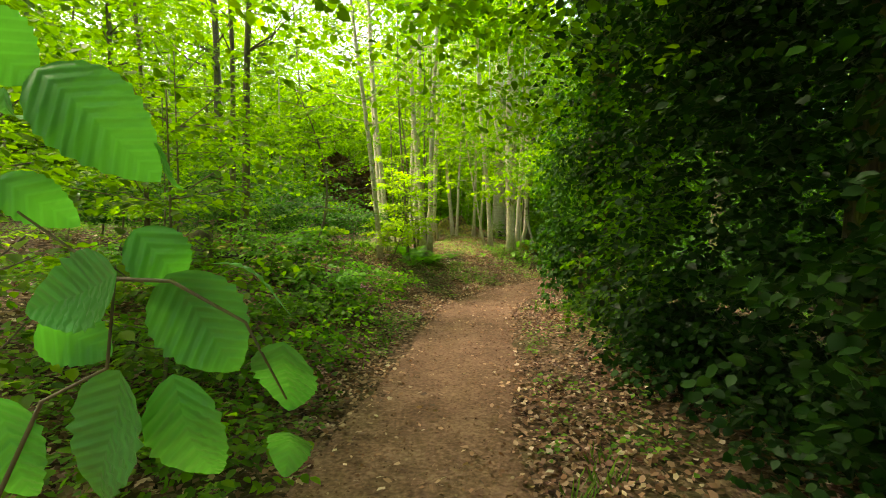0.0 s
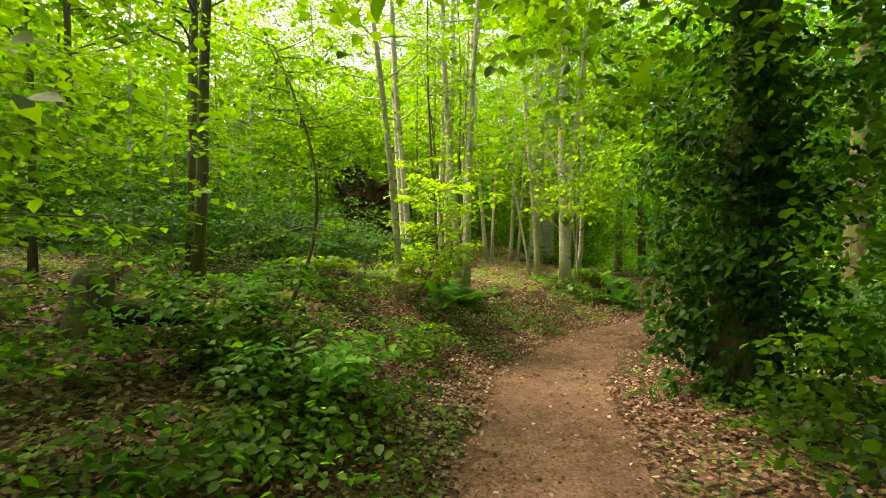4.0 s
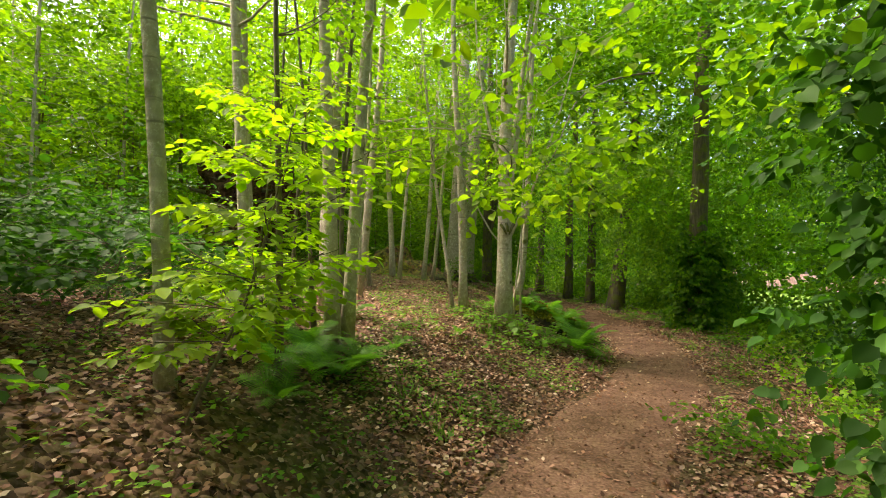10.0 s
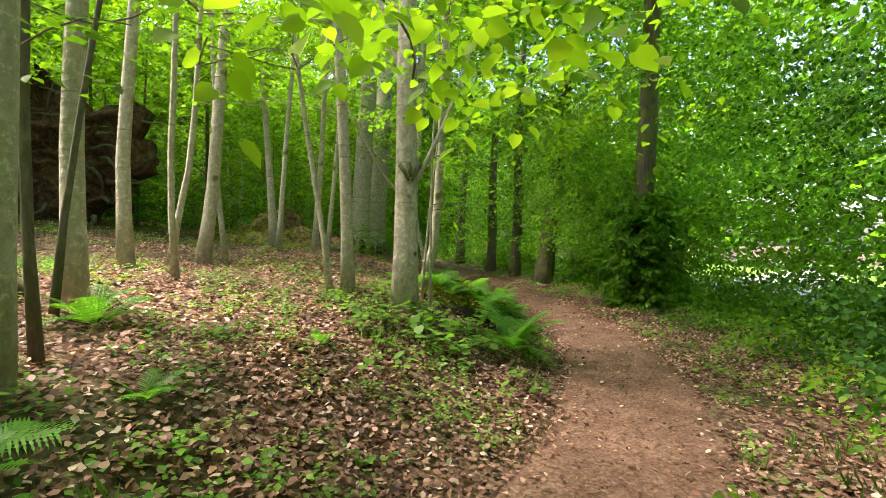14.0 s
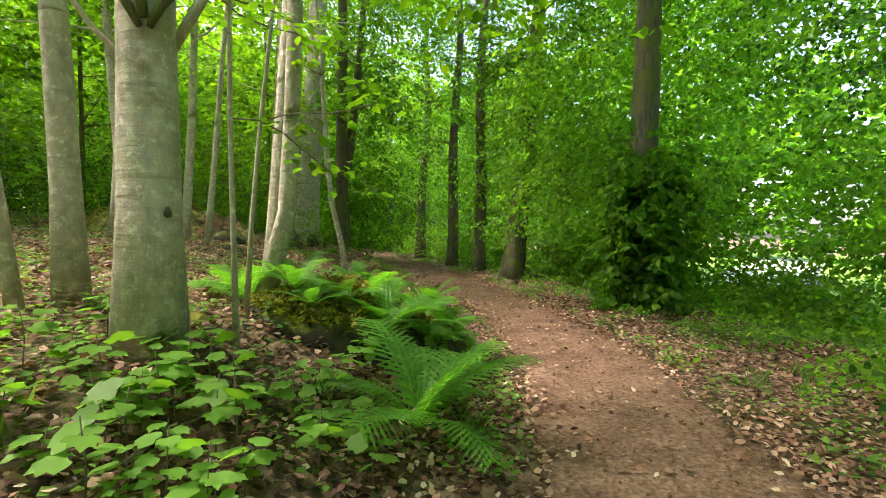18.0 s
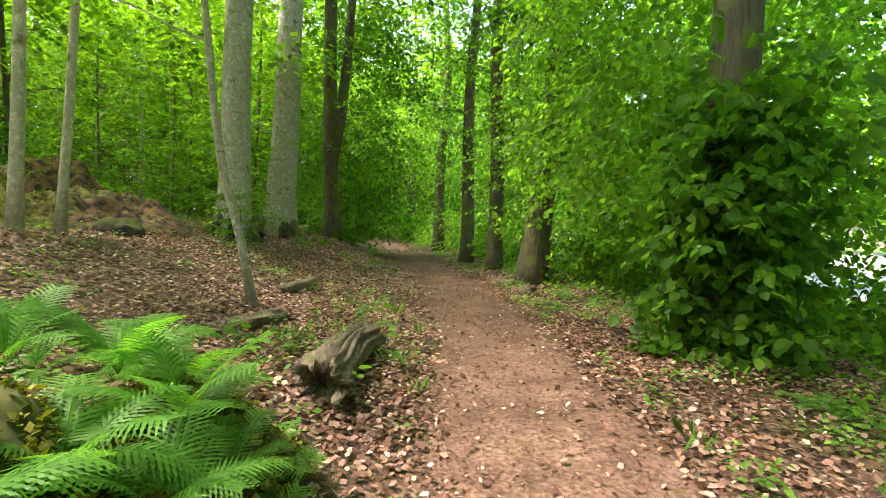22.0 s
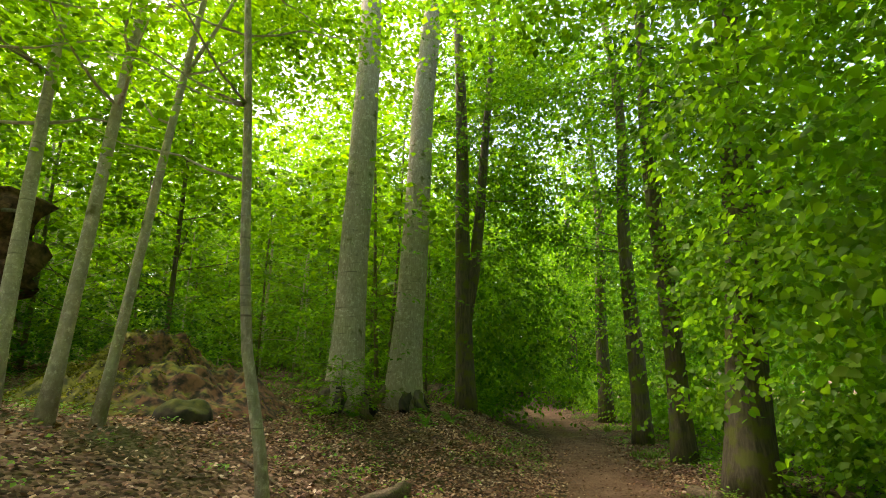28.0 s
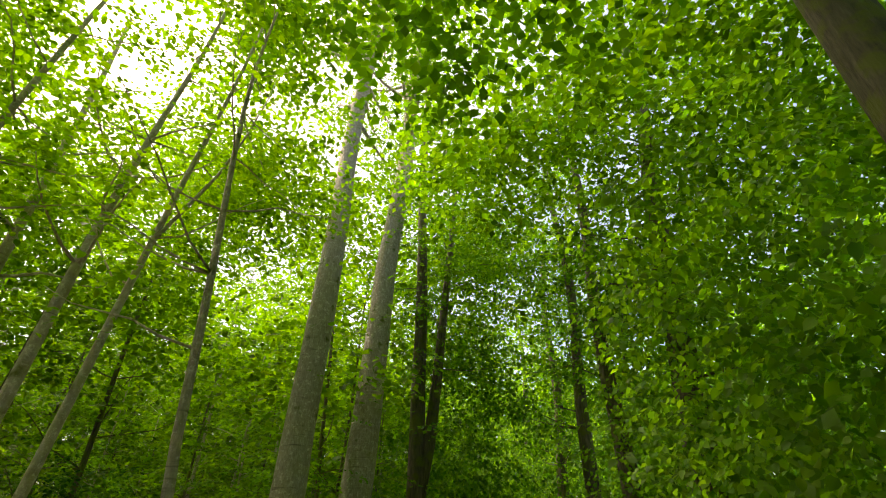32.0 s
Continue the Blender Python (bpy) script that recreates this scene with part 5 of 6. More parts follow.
tagged(part("rotten_log", log_mesh("rotten_log", lay(4.82, 18.95, 0.11), lay(5.32, 20.55, 0.14), 0.15, 0.105, WOOD_DEAD, 2.0, True, 48, 44, 0.2, 1.0, 0.55)),
       "hollow rotten log with ragged pale wood beside the path", "log")
tagged(part("cut_branch", log_mesh("cut_branch", lay(4.42, 22.85, 0.06), lay(4.76, 24.0, 0.07), 0.072, 0.085, WOOD_PALE, 5.0, False, 20, 14, 0.1, 1.0, 0.12, 0.012)), "short mossy branch lying on dead leaves", "log")
planks = thing("split_log", "split rotten log slabs lying on dead leaves", "log", at=lay(4.15, 20.95, 0.0))
for k, (off, r, le) in enumerate(((0.0, 0.075, 0.0), (0.16, 0.08, 0.05), (0.3, 0.06, -0.1))):
    d = np.array([0.62, 0.86, 0.0])
    nn = np.array([-0.86, 0.62, 0.0])
    a, b = -d * (0.5 + le) + nn * off + UP * 0.06, d * (0.52 - le) + nn * (off * 0.6) + UP * 0.05
    part("slab", log_mesh("slab", a, b, r * 1.25, r * 0.7, WOOD_PALE, 9.0 + k, False, 26, 26, 0.12, 0.62, 0.5, 0.012), planks)
for k, (x, y, r, ln, az) in enumerate(((8.55, 25.2, 0.075, 0.42, 1.9), (8.5, 24.0, 0.08, 0.26, 2.1))):
    dx, dy = math.cos(az) * ln / 2, math.sin(az) * ln / 2
    tagged(part("log_piece", log_mesh("log_piece", lay(x - dx, y - dy, r * 0.8), lay(x + dx, y + dy, r * 0.8), r, r * 0.95, WOOD_PALE, 20.0 + k, False, 12, 6, 0.05)),
           "short pale piece of cut log beside the path", "log", "cut log pieces")
tagged(part("fallen_trunk", log_mesh("fallen_trunk", (-5.4, 26.8, 3.1), (-13.0, 27.6, 3.2), 0.3, 0.2, BARK_DARK, 3.3, False, 14, 18, 0.08)), "fallen mossy trunk of an uprooted tree", "fallen tree")
# sticks
for k, (x, y, az, ln, r) in enumerate(((4.6, 26.9, 0.1, 0.7, 0.02), (3.6, 22.9, -0.5, 0.9, 0.018), (2.7, 22.2, 0.3, 0.7, 0.012), (3.2, 22.6, 0.6, 0.5, 0.01), (2.85, 8.5, -0.9, 0.9, 0.014), (1.6, 6.4, 0.1, 0.35, 0.012),
                                       (0.55, 13.9, 0.9, 0.4, 0.01), (7.9, 22.2, -1.1, 0.6, 0.012), (7.7, 20.3, 0.4, 0.5, 0.01), (6.0, 14.4, -0.4, 0.4, 0.01), (6.9, 23.0, 0.2, 0.3, 0.008), (2.3, 15.2, 0.9, 0.7, 0.012))):
    dx, dy = math.cos(az) * ln / 2, math.sin(az) * ln / 2
    pts = [np.array(lay(x - dx, y - dy, r)), np.array(lay(x - dx * 0.2 + 0.03, y - dy * 0.2, r + 0.015)), np.array(lay(x + dx * 0.4, y + dy * 0.4 + 0.02, r + 0.01)), np.array(lay(x + dx, y + dy, r))]
    tagged(part("stick", mesh_of("stick", *tube(pts, [r, r * 0.9, r * 0.7, r * 0.4], 6), WOOD_DEAD)), "dry fallen stick lying on the forest floor", "stick", "fallen sticks")
# mossy buttress roots of the old beeches
for bx, by, rr2 in ((3.08, 27.15, 0.33), (3.85, 29.0, 0.38)):
    for k in range(5):
        a = -2.5 + k * 1.05 + 0.3 * math.sin(k * 3 + bx)
        p0, p1 = lay(bx + math.cos(a) * rr2 * 0.7, by + math.sin(a) * rr2 * 0.7, 0.42), lay(bx + math.cos(a) * rr2 * 1.75, by + math.sin(a) * rr2 * 1.75, 0.02)
        tagged(part("buttress_root", log_mesh("buttress_root", p0, p1, 0.13, 0.10, MOSSY_DARK if k % 2 else BARK_DARK, 30.0 + k + bx, False, 10, 6, 0.2)), "mossy root at the foot of an old beech", "tree root", "beech roots")
# stump with a mossy root
stump = thing("tree_stump", "old broken stump with moss on top", "stump", at=lay(-3.5, 7.0, 0))
st_line = np.array([(0, 0, -0.1), (0, 0, 0.1), (0.01, 0, 0.25), (0.02, 0, 0.45), (0.03, 0.01, 0.52)])
part("stub", mesh_of("stub", *tube(st_line, [0.24, 0.18, 0.15, 0.15, 0.12], 14, 0.14, 2.0), BARK_DARK), stump)
part("root", log_mesh("root", (0.1, 0.05, 0.15), (0.62, 0.3, 0.12), 0.12, 0.1, MOSSY_DARK, 4.0, False, 12, 8, 0.15), stump, "thick mossy root")


def rock_mesh(seed, sx, sy, sz):
    """An angular block: the hull of scattered points, its edges broken and its faces slightly uneven."""
    r = np.random.default_rng(int(seed * 10) + 3)
    bm = bmesh.new()
    for p in unit(r.normal(0, 1, (13, 3))) * r.uniform(0.85, 1.1, (13, 1)):
        bm.verts.new((p[0] * sx, p[1] * sy, p[2] * sz))
    out = bmesh.ops.convex_hull(bm, input=bm.verts)
    bmesh.ops.delete(bm, geom=list({g for g in out["geom_interior"] + out["geom_unused"] if isinstance(g, bmesh.types.BMVert)}), context="VERTS")
    bmesh.ops.dissolve_limit(bm, angle_limit=0.3, verts=bm.verts, edges=bm.edges)
    bmesh.ops.bevel(bm, geom=bm.edges[:], offset=min(sx, sy, sz) * 0.12, segments=2, profile=0.5, affect="EDGES")
    bmesh.ops.triangulate(bm, faces=bm.faces[:])
    bmesh.ops.subdivide_edges(bm, edges=bm.edges[:], cuts=1, use_grid_fill=True)
    for v in bm.verts:
        v.co *= 1 + 0.07 * noise.noise(v.co * 9 + Vector((seed, 0, 0))) + 0.03 * noise.noise(v.co * 30)
    me = bpy.data.meshes.new("stone")
    bm.to_mesh(me)
    bm.free()
    me.materials.append(MOSSY_ROCK)
    me.polygons.foreach_set("use_smooth", np.ones(len(me.polygons), bool))
    return me


MOSSY_ROCK = top_mix("mossy_stone", [(0.35, (0.07, 0.075, 0.01)), (0.65, (0.30, 0.27, 0.03))], [(0.35, (0.025, 0.025, 0.018)), (0.65, (0.11, 0.10, 0.075))], 0.58)
for k, (x, y, s) in enumerate(((-2.85, 7.95, 0.3), (-2.55, 8.3, 0.25), (-2.75, 8.7, 0.24), (-3.15, 8.6, 0.3), (-3.0, 9.1, 0.3), (-2.25, 8.05, 0.2), (-3.3, 8.1, 0.34), (-2.6, 9.0, 0.22),
                               (-3.6, 7.9, 0.3), (-3.5, 9.2, 0.26), (-2.3, 8.6, 0.16), (2.35, 16.4, 0.15), (-3.9, 8.4, 0.28), (-2.45, 7.75, 0.16), (-2.95, 8.35, 0.2), (-2.7, 8.15, 0.14), (-3.1, 7.75, 0.2), (-2.9, 8.9, 0.18), (-3.4, 8.5, 0.2), (-2.35, 8.35, 0.12))):
    o = new("stone", rock_mesh(k * 3.1, s * 0.9, s * 0.7, s * 0.5))
    o.matrix_basis = pose(*lay(x, y, s * 0.07), (k * 31) % 40 - 20, (k * 17) % 30 - 15, k * 47)
    tagged(o, "mossy grey stone half sunk in dead leaves", "stone", "mossy stones")

# root plate of the uprooted tree
rp = thing("root_plate", "upturned root plate of dark earth and broken roots", "uprooted tree", at=(-4.95, 26.1, float(ground_z(-4.95, 26.1)) - 0.15))
rp.scale = (1.55, 1.3, 1.6)
V, F = [], []
for i in range(29):
    for j in range(64):
        u, a = i / 28, 2 * math.pi * j / 64
        r = 1.2 * u * (1 + 0.5 * noise.noise((math.cos(a) * 1.5, math.sin(a) * 1.5, 8.0)) + 0.4 * noise.noise((math.cos(a) * 5, math.sin(a) * 5, 3.0)) + 0.16 * math.sin(3 * a + 0.7) + 0.08 * math.sin(7 * a + 2))
        nv = noise.noise((math.cos(a) * u * 2.4, math.sin(a) * u * 2.4, 1.7))
        V.append((r * math.cos(a) * 1.05, -0.35 * (1 - u * u) + 0.4 * nv + 0.28 * noise.noise((r * math.cos(a) * 3.1, 7.0, r * math.sin(a) * 6.5)) + 0.12 * noise.noise((r * math.cos(a) * 9, 2.0, r * math.sin(a) * 14)), 1.25 + r * math.sin(a) * (1 + 0.15 * nv)))
    for j in range(64):
        if i < 28:
            k = (j + 1) % 64
            F.append((i * 64 + j, i * 64 + k, (i + 1) * 64 + k, (i + 1) * 64 + j))
o = len(V)
V += [(x, y + 0.55, z) for x, y, z in V]
F += [tuple(o + q for q in f[::-1]) for f in list(F)]
F += [(28 * 64 + j, 28 * 64 + (j + 1) % 64, o + 28 * 64 + (j + 1) % 64, o + 28 * 64 + j) for j in range(64)]
DARK_EARTH = soil_mat("dark_root_earth", [(0.36, (0.02, 0.012, 0.008)), (0.5, (0.10, 0.055, 0.035)), (0.64, (0.24, 0.125, 0.08))], 2.2, 9, 1.0)
part("earth_disc", mesh_of("earth_disc", V, F, DARK_EARTH), rp)
rr_ = np.random.default_rng(31)
for k in range(24):
    a, r = rr_.uniform(0, 2 * np.pi), rr_.uniform(0.3, 1.2)
    pts, ra = limb_geo((r * math.cos(a), -0.3, 1.25 + r * math.sin(a)), (math.cos(a), rr_.uniform(-0.9, 0.2), math.sin(a) * 0.8), rr_.uniform(0.4, 1.0), rr_.uniform(0.018, 0.065), 0.35, 500 + k, 6, -0.2)
    part("root", mesh_of("root", *tube(pts, ra, 5), BARK_TWIG), rp)

# ---- saplings with layered leaves ----


def sapling(label, pts, r, tiers, leaf, shape, size, seed, name="sapling", m=11, group="saplings"):
    base = np.array(pts[0])
    t = thing(name, label, "sapling", group, tuple(base))
    P = np.array(pts) - base
    u = np.linspace(0, 1, len(P))
    q = np.linspace(0, 1, 14)
    line = np.stack([np.interp(q, u, P[:, i]) for i in range(3)], 1)
    line[1:-1] = (line[:-2] + 2 * line[1:-1] + line[2:]) / 4
    line[0, 2] -= 0.05
    part("stem", mesh_of("stem", *tube(line, np.linspace(r, r * 0.3, 14), 7), BARK_TWIG), t)
    rs = np.random.default_rng(seed)
    A, D, L = [], [], []
    for f, ln, cnt in tiers:
        for k in range(cnt):
            a = 2 * math.pi * (k + rs.uniform(-0.25, 0.25)) / cnt + seed
            s0 = np.array([np.interp(f + rs.uniform(-0.03, 0.03), q, line[:, i]) for i in range(3)])
            tw, ra = limb_geo(s0, (math.cos(a), math.sin(a), 0.25), ln * rs.uniform(0.7, 1.2), r * 0.3, 0.12, seed * 31 + k, 6, 0.0)
            part("twig", mesh_of("twig", *tube(tw, ra, 4), BARK_TWIG), t)
            for j in (1, 2, 3, 4, 5):
                A.append(tw[j])
                o = unit(tw[j] - tw[j - 1])
                b = math.atan2(o[1], o[0]) + rs.normal(0, 0.6)
                D.append((math.cos(b), math.sin(b), -0.05))
                L.append(ln * 0.55)
    part("leaves", leaf_mesh("leaves", *sprays(A, D, np.array(L), m, size, 0.12, 0.22, 0.32), shape, leaf), t)
    return t


LEAF_YOUNG = leaf_mat("young_maple_leaf", [(0.0, (0.13, 0.24, 0.015)), (0.5, (0.20, 0.33, 0.02)), (1.0, (0.27, 0.40, 0.035))], 0.55, 0.5)
sapling("bright young sapling with flat layers of yellow-green leaves", [lay(-1.17, 10.55, 0), lay(-1.02, 10.65, 0.45), lay(-0.88, 10.78, 0.9), lay(-0.76, 10.88, 1.6), lay(-0.66, 10.95, 2.3)], 0.015,
        ((0.3, 0.5, 5), (0.42, 0.6, 6), (0.54, 0.65, 6), (0.66, 0.6, 6), (0.8, 0.55, 6), (0.95, 0.45, 5)), LEAF_YOUNG, "oval", 0.09, 3, m=11)
sapling("bright young sapling with flat layers of yellow-green leaves", [lay(-1.2, 12.0, 0), lay(-1.15, 12.1, 0.8), lay(-1.1, 12.2, 1.7), lay(-1.1, 12.2, 2.5)], 0.014,
        ((0.3, 0.5, 5), (0.5, 0.55, 5), (0.7, 0.5, 5), (0.95, 0.45, 4)), LEAF_YOUNG, "oval", 0.075, 4)
sapling("low bushy sapling with dark green leaves", [lay(-2.1, 11.4, 0), lay(-2.12, 11.45, 0.3), lay(-2.05, 11.5, 0.6), lay(-2.0, 11.5, 0.8)], 0.012,
        ((0.5, 0.7, 6), (0.8, 0.7, 6), (0.95, 0.6, 6)), LEAF_IVY, "oval", 0.085, 6, m=10)
sapling("low bushy sapling with dark green leaves", [lay(-2.9, 10.6, 0), lay(-2.9, 10.65, 0.25), lay(-2.85, 10.7, 0.5), lay(-2.8, 10.7, 0.7)], 0.012,
        ((0.5, 0.6, 6), (0.8, 0.6, 6), (0.95, 0.5, 6)), LEAF_IVY, "oval", 0.085, 7, m=10)
sapling("low leaning sapling with one flat layer of bright leaves", [lay(-2.2, 9.7, 0), lay(-2.24, 9.75, 0.25), lay(-2.32, 9.76, 0.43), lay(-2.42, 9.75, 0.5)], 0.009,
        ((0.75, 0.3, 3), (0.95, 0.38, 5)), LEAF_YOUNG, "maple", 0.085, 80, m=6)
sapling("dark bent sapling with sparse leaves near mossy stones", [lay(-2.3, 7.85, 0), lay(-2.1, 8.0, 0.35), lay(-1.95, 8.1, 0.9), lay(-1.9, 8.1, 1.6), lay(-2.1, 8.2, 2.2), lay(-2.4, 8.2, 2.9)], 0.028,
        ((0.45, 0.7, 4), (0.62, 0.8, 5), (0.78, 0.8, 6), (0.9, 0.7, 6), (0.99, 0.7, 5)), LEAF_BEECH, "oval", 0.065, 5)
for k, (x, y, h) in enumerate(((-2.5, 6.9, 0.6), (-1.7, 6.6, 0.45), (-3.3, 4.6, 0.5), (-3.7, 9.9, 0.8), (-3.5, 12.2, 0.9), (-1.5, 12.9, 0.8), (-4.4, 8.6, 0.8), (-5.0, 6.4, 0.9))):
    sapling("low leafy sapling spreading over dead leaves", [lay(x, y, 0), lay(x + 0.04, y + 0.05, h * 0.4), lay(x + 0.08, y + 0.06, h * 0.75), lay(x + 0.1, y + 0.08, h)], 0.01,
            ((0.5, 0.6, 6), (0.75, 0.6, 6), (0.95, 0.5, 6)), LEAF_YOUNG if k == 5 else LEAF_IVY if k > 2 else LEAF_FERN, "oval", 0.08, 60 + k, m=10)
for k, (x, y, h, sd) in enumerate(((-1.9, 3.2, 2.2, 11), (-2.6, 4.6, 2.6, 12), (-3.3, 5.6, 2.4, 13), (-2.2, 1.9, 2.4, 14), (-3.0, 13.2, 1.1, 15), (-2.4, 12.6, 1.0, 16), (-4.4, 6.6, 2.5, 17), (-3.2, 2.9, 2.8, 19),
                               (-5.0, 10.5, 2.0, 20), (3.3, 25.9, 1.0, 22), (-4.2, 4.0, 2.6, 23), (-5.2, 7.4, 2.4, 24))):
    sapling("young beech sapling with flat leafy twigs on the bank", [lay(x, y, 0), lay(x + 0.08, y + 0.05, h * 0.4), lay(x + 0.05, y + 0.1, h)], 0.012 + 0.004 * (h > 2),
            ((0.3, 0.55, 4), (0.5, 0.65, 5), (0.7, 0.6, 5), (0.9, 0.5, 5)), LEAF_YOUNG if k == 10 else LEAF_IVY if k in (4, 5, 8) else LEAF_BEECH, "oval", 0.068, sd)


def seedling_kind(seed):
    rs = np.random.default_rng(seed)
    t = thing("maple_seedling", "maple seedling with fresh lobed leaves", "seedling", "maple seedlings")
    h = rs.uniform(0.12, 0.3)
    part("stem", mesh_of("stem", *tube([(0, 0, -0.03), (0.01, 0, h * 0.5), (0.0, 0.01, h)], [0.004, 0.003, 0.002], 4), BARK_TWIG), t)
    for k in range(6):
        a = k * 2.4 + rs.uniform(-0.4, 0.4)
        z = h * (0.55 + 0.45 * k / 6)
        P = np.array([[0.035 * math.cos(a), 0.035 * math.sin(a), z]])
        part("leaf", leaf_mesh("leaf", P, [[math.cos(a), math.sin(a), -0.1]], [[rs.normal(0, 0.4), rs.normal(0, 0.4), 1]], rs.uniform(0.05, 0.10), "maple", LEAF_HERB), t)
    return t


kinds = [seedling_kind(s) for s in range(5)]
rs_ = np.random.default_rng(77)
for c in range(140):
    if c < 66:
        x, y = 2.45 + rs_.normal(0, 0.55), 15.3 + rs_.normal(0, 0.45)
    elif c < 104:
        s_ = rs_.uniform(0, 1)
        x, y = 2.95 + 1.5 * s_ + rs_.normal(0, 0.16), 15.75 + 1.5 * s_ + rs_.normal(0, 0.16)
    else:
        x, y = rs_.choice([4.4, 5.75, 7.9, 5.3]) + rs_.normal(0, 0.3), rs_.uniform(19.2, 22)
    if abs(float(side(x, y))) < 0.85 or math.hypot(x - 4.15, y - 20.95) < 0.75 or math.hypot(x - 3.58, y - 15.85) < 0.42:
        continue
    m_ = pose(*lay(x, y, 0), 0, 0, rs_.uniform(0, 360))
    if c < 5:
        kinds[c].matrix_basis = m_
    else:
        copy_thing(kinds[c % 5], m_ @ Matrix.Scale(rs_.uniform(0.75, 1.2) if c < 104 else rs_.uniform(0.7, 1.2), 4))

# ---- lime twigs hanging low over the bend ----
cloud("lime_twig_foliage", "large fresh lime leaves hanging low over the path", [((1.1, 11.85, 2.35), (0.55, 0.3, 0.28), 9), ((1.75, 12.1, 2.45), (0.5, 0.35, 0.3), 9), ((0.65, 11.75, 2.7), (0.4, 0.3, 0.25), 6), ((1.6, 13.2, 2.9), (0.7, 0.5, 0.3), 12)],
      0.11, "lime", LEAF_YOUNG, 44, 6, 0.5, 0.35, 0.45)
for k, (a, b) in enumerate((((2.2, 15.8, 3.3), (0.7, 11.7, 2.75)), ((3.6, 13.6, 4.4), (1.3, 11.9, 2.5)), ((4.6, 15.5, 4.6), (1.7, 13.0, 3.0)))):
    a, b = np.array(a), np.array(b)
    q = np.linspace(0, 1, 9)[:, None]
    pts = a + (b - a) * q + UP * 0.35 * np.sin(q * np.pi) + np.array([0.12, -0.05, 0]) * np.sin(q * 7 + k)
    tagged(part("hanging_bough", mesh_of("hanging_bough", *tube(pts, np.linspace(0.016, 0.003, 9), 6), BARK_TWIG)), "thin dark bough hanging over the path", "bough", "hanging boughs")

# ---- twig of large leaves hanging close to the start ----
VEINED = leaf_mat("hazel_leaf", [(0.0, (0.045, 0.22, 0.06)), (1.0, (0.065, 0.29, 0.08))], 0.24, 0.34)
vn, vl = VEINED.node_tree.nodes, VEINED.node_tree.links
tco = vn.new("ShaderNodeTexCoord")
sep = vn.new("ShaderNodeSeparateXYZ")
vl.new(tco.outputs["Object"], sep.inputs[0])
ab = vn.new("ShaderNodeMath")
ab.operation = "ABSOLUTE"
vl.new(sep.outputs[0], ab.inputs[0])
m1 = vn.new("ShaderNodeMath")
m1.operation, m1.inputs[1].default_value = "MULTIPLY_ADD", -0.75
vl.new(ab.outputs[0], m1.inputs[0])
vl.new(sep.outputs[1], m1.inputs[2])
m2 = vn.new("ShaderNodeMath")
m2.operation, m2.inputs[1].default_value = "MULTIPLY", 560.0
vl.new(m1.outputs[0], m2.inputs[0])
m3 = vn.new("ShaderNodeMath")
m3.operation = "SINE"
vl.new(m2.outputs[0], m3.inputs[0])
vr = ramp(vn, [(0.4, (0.92, 0.92, 0.92)), (0.97, (1.16, 1.14, 1.16))])
vl.new(m3.outputs[0], vr.inputs[0])
vm = vn.new("ShaderNodeMixRGB")
vm.blend_type, vm.inputs[0].default_value = "MULTIPLY", 1.0
pb = vn["Principled BSDF"]
old = pb.inputs["Base Color"].links[0].from_socket
vl.new(old, vm.inputs[1])
vl.new(vr.outputs[0], vm.inputs[2])
vl.new(vm.outputs[0], pb.inputs["Base Color"])
pb.inputs["Specular IOR Level"].default_value = 0.5
vb = vn.new("ShaderNodeBump")
vb.inputs["Strength"].default_value, vb.inputs["Distance"].default_value = 0.35, 0.002
vl.new(m3.outputs[0], vb.inputs["Height"])
vl.new(vb.outputs[0], pb.inputs["Normal"])


def broad_leaf(length, width, seed):
    V, F = [], []
    NA, NB = 9, 21
    for i in range(NB):
        v = i / (NB - 1)
        w = width * 0.5 * (math.sin(math.pi * v ** 0.8) ** 0.75 if 0 < v < 1 else 0.0)
        w *= 1 + 0.05 * math.sin(v * 60)
        for j in range(NA):
            u = j / (NA - 1) * 2 - 1
            pleat = 0.022 * length * math.sin(2 * math.pi * (v * 7.5 - abs(u) * 0.9)) * min(1, abs(u) * 3) * math.sin(math.pi * v)
            V.append((u * w, v * length, pleat + 0.16 * w * abs(u) - 0.12 * length * v * v + 0.01 * math.sin(seed + v * 4)))
    for i in range(NB - 1):
        for j in range(NA - 1):
            F.append((i * NA + j, i * NA + j + 1, (i + 1) * NA + j + 1, (i + 1) * NA + j))
    return mesh_of("leaf", V, F, VEINED)


twig = thing("hazel_shoot", "hazel shoot with broad pleated leaves beside the path start", "shrub", at=lay(-0.62, 0.34, 0))
o0 = np.array(lay(-0.62, 0.34, 0))


def near(px, py, d=0.42):
    return np.array([(px - 784) / 859 * d, d, 1.48 - (py - 441) / 859 * d - 0.041 * d])


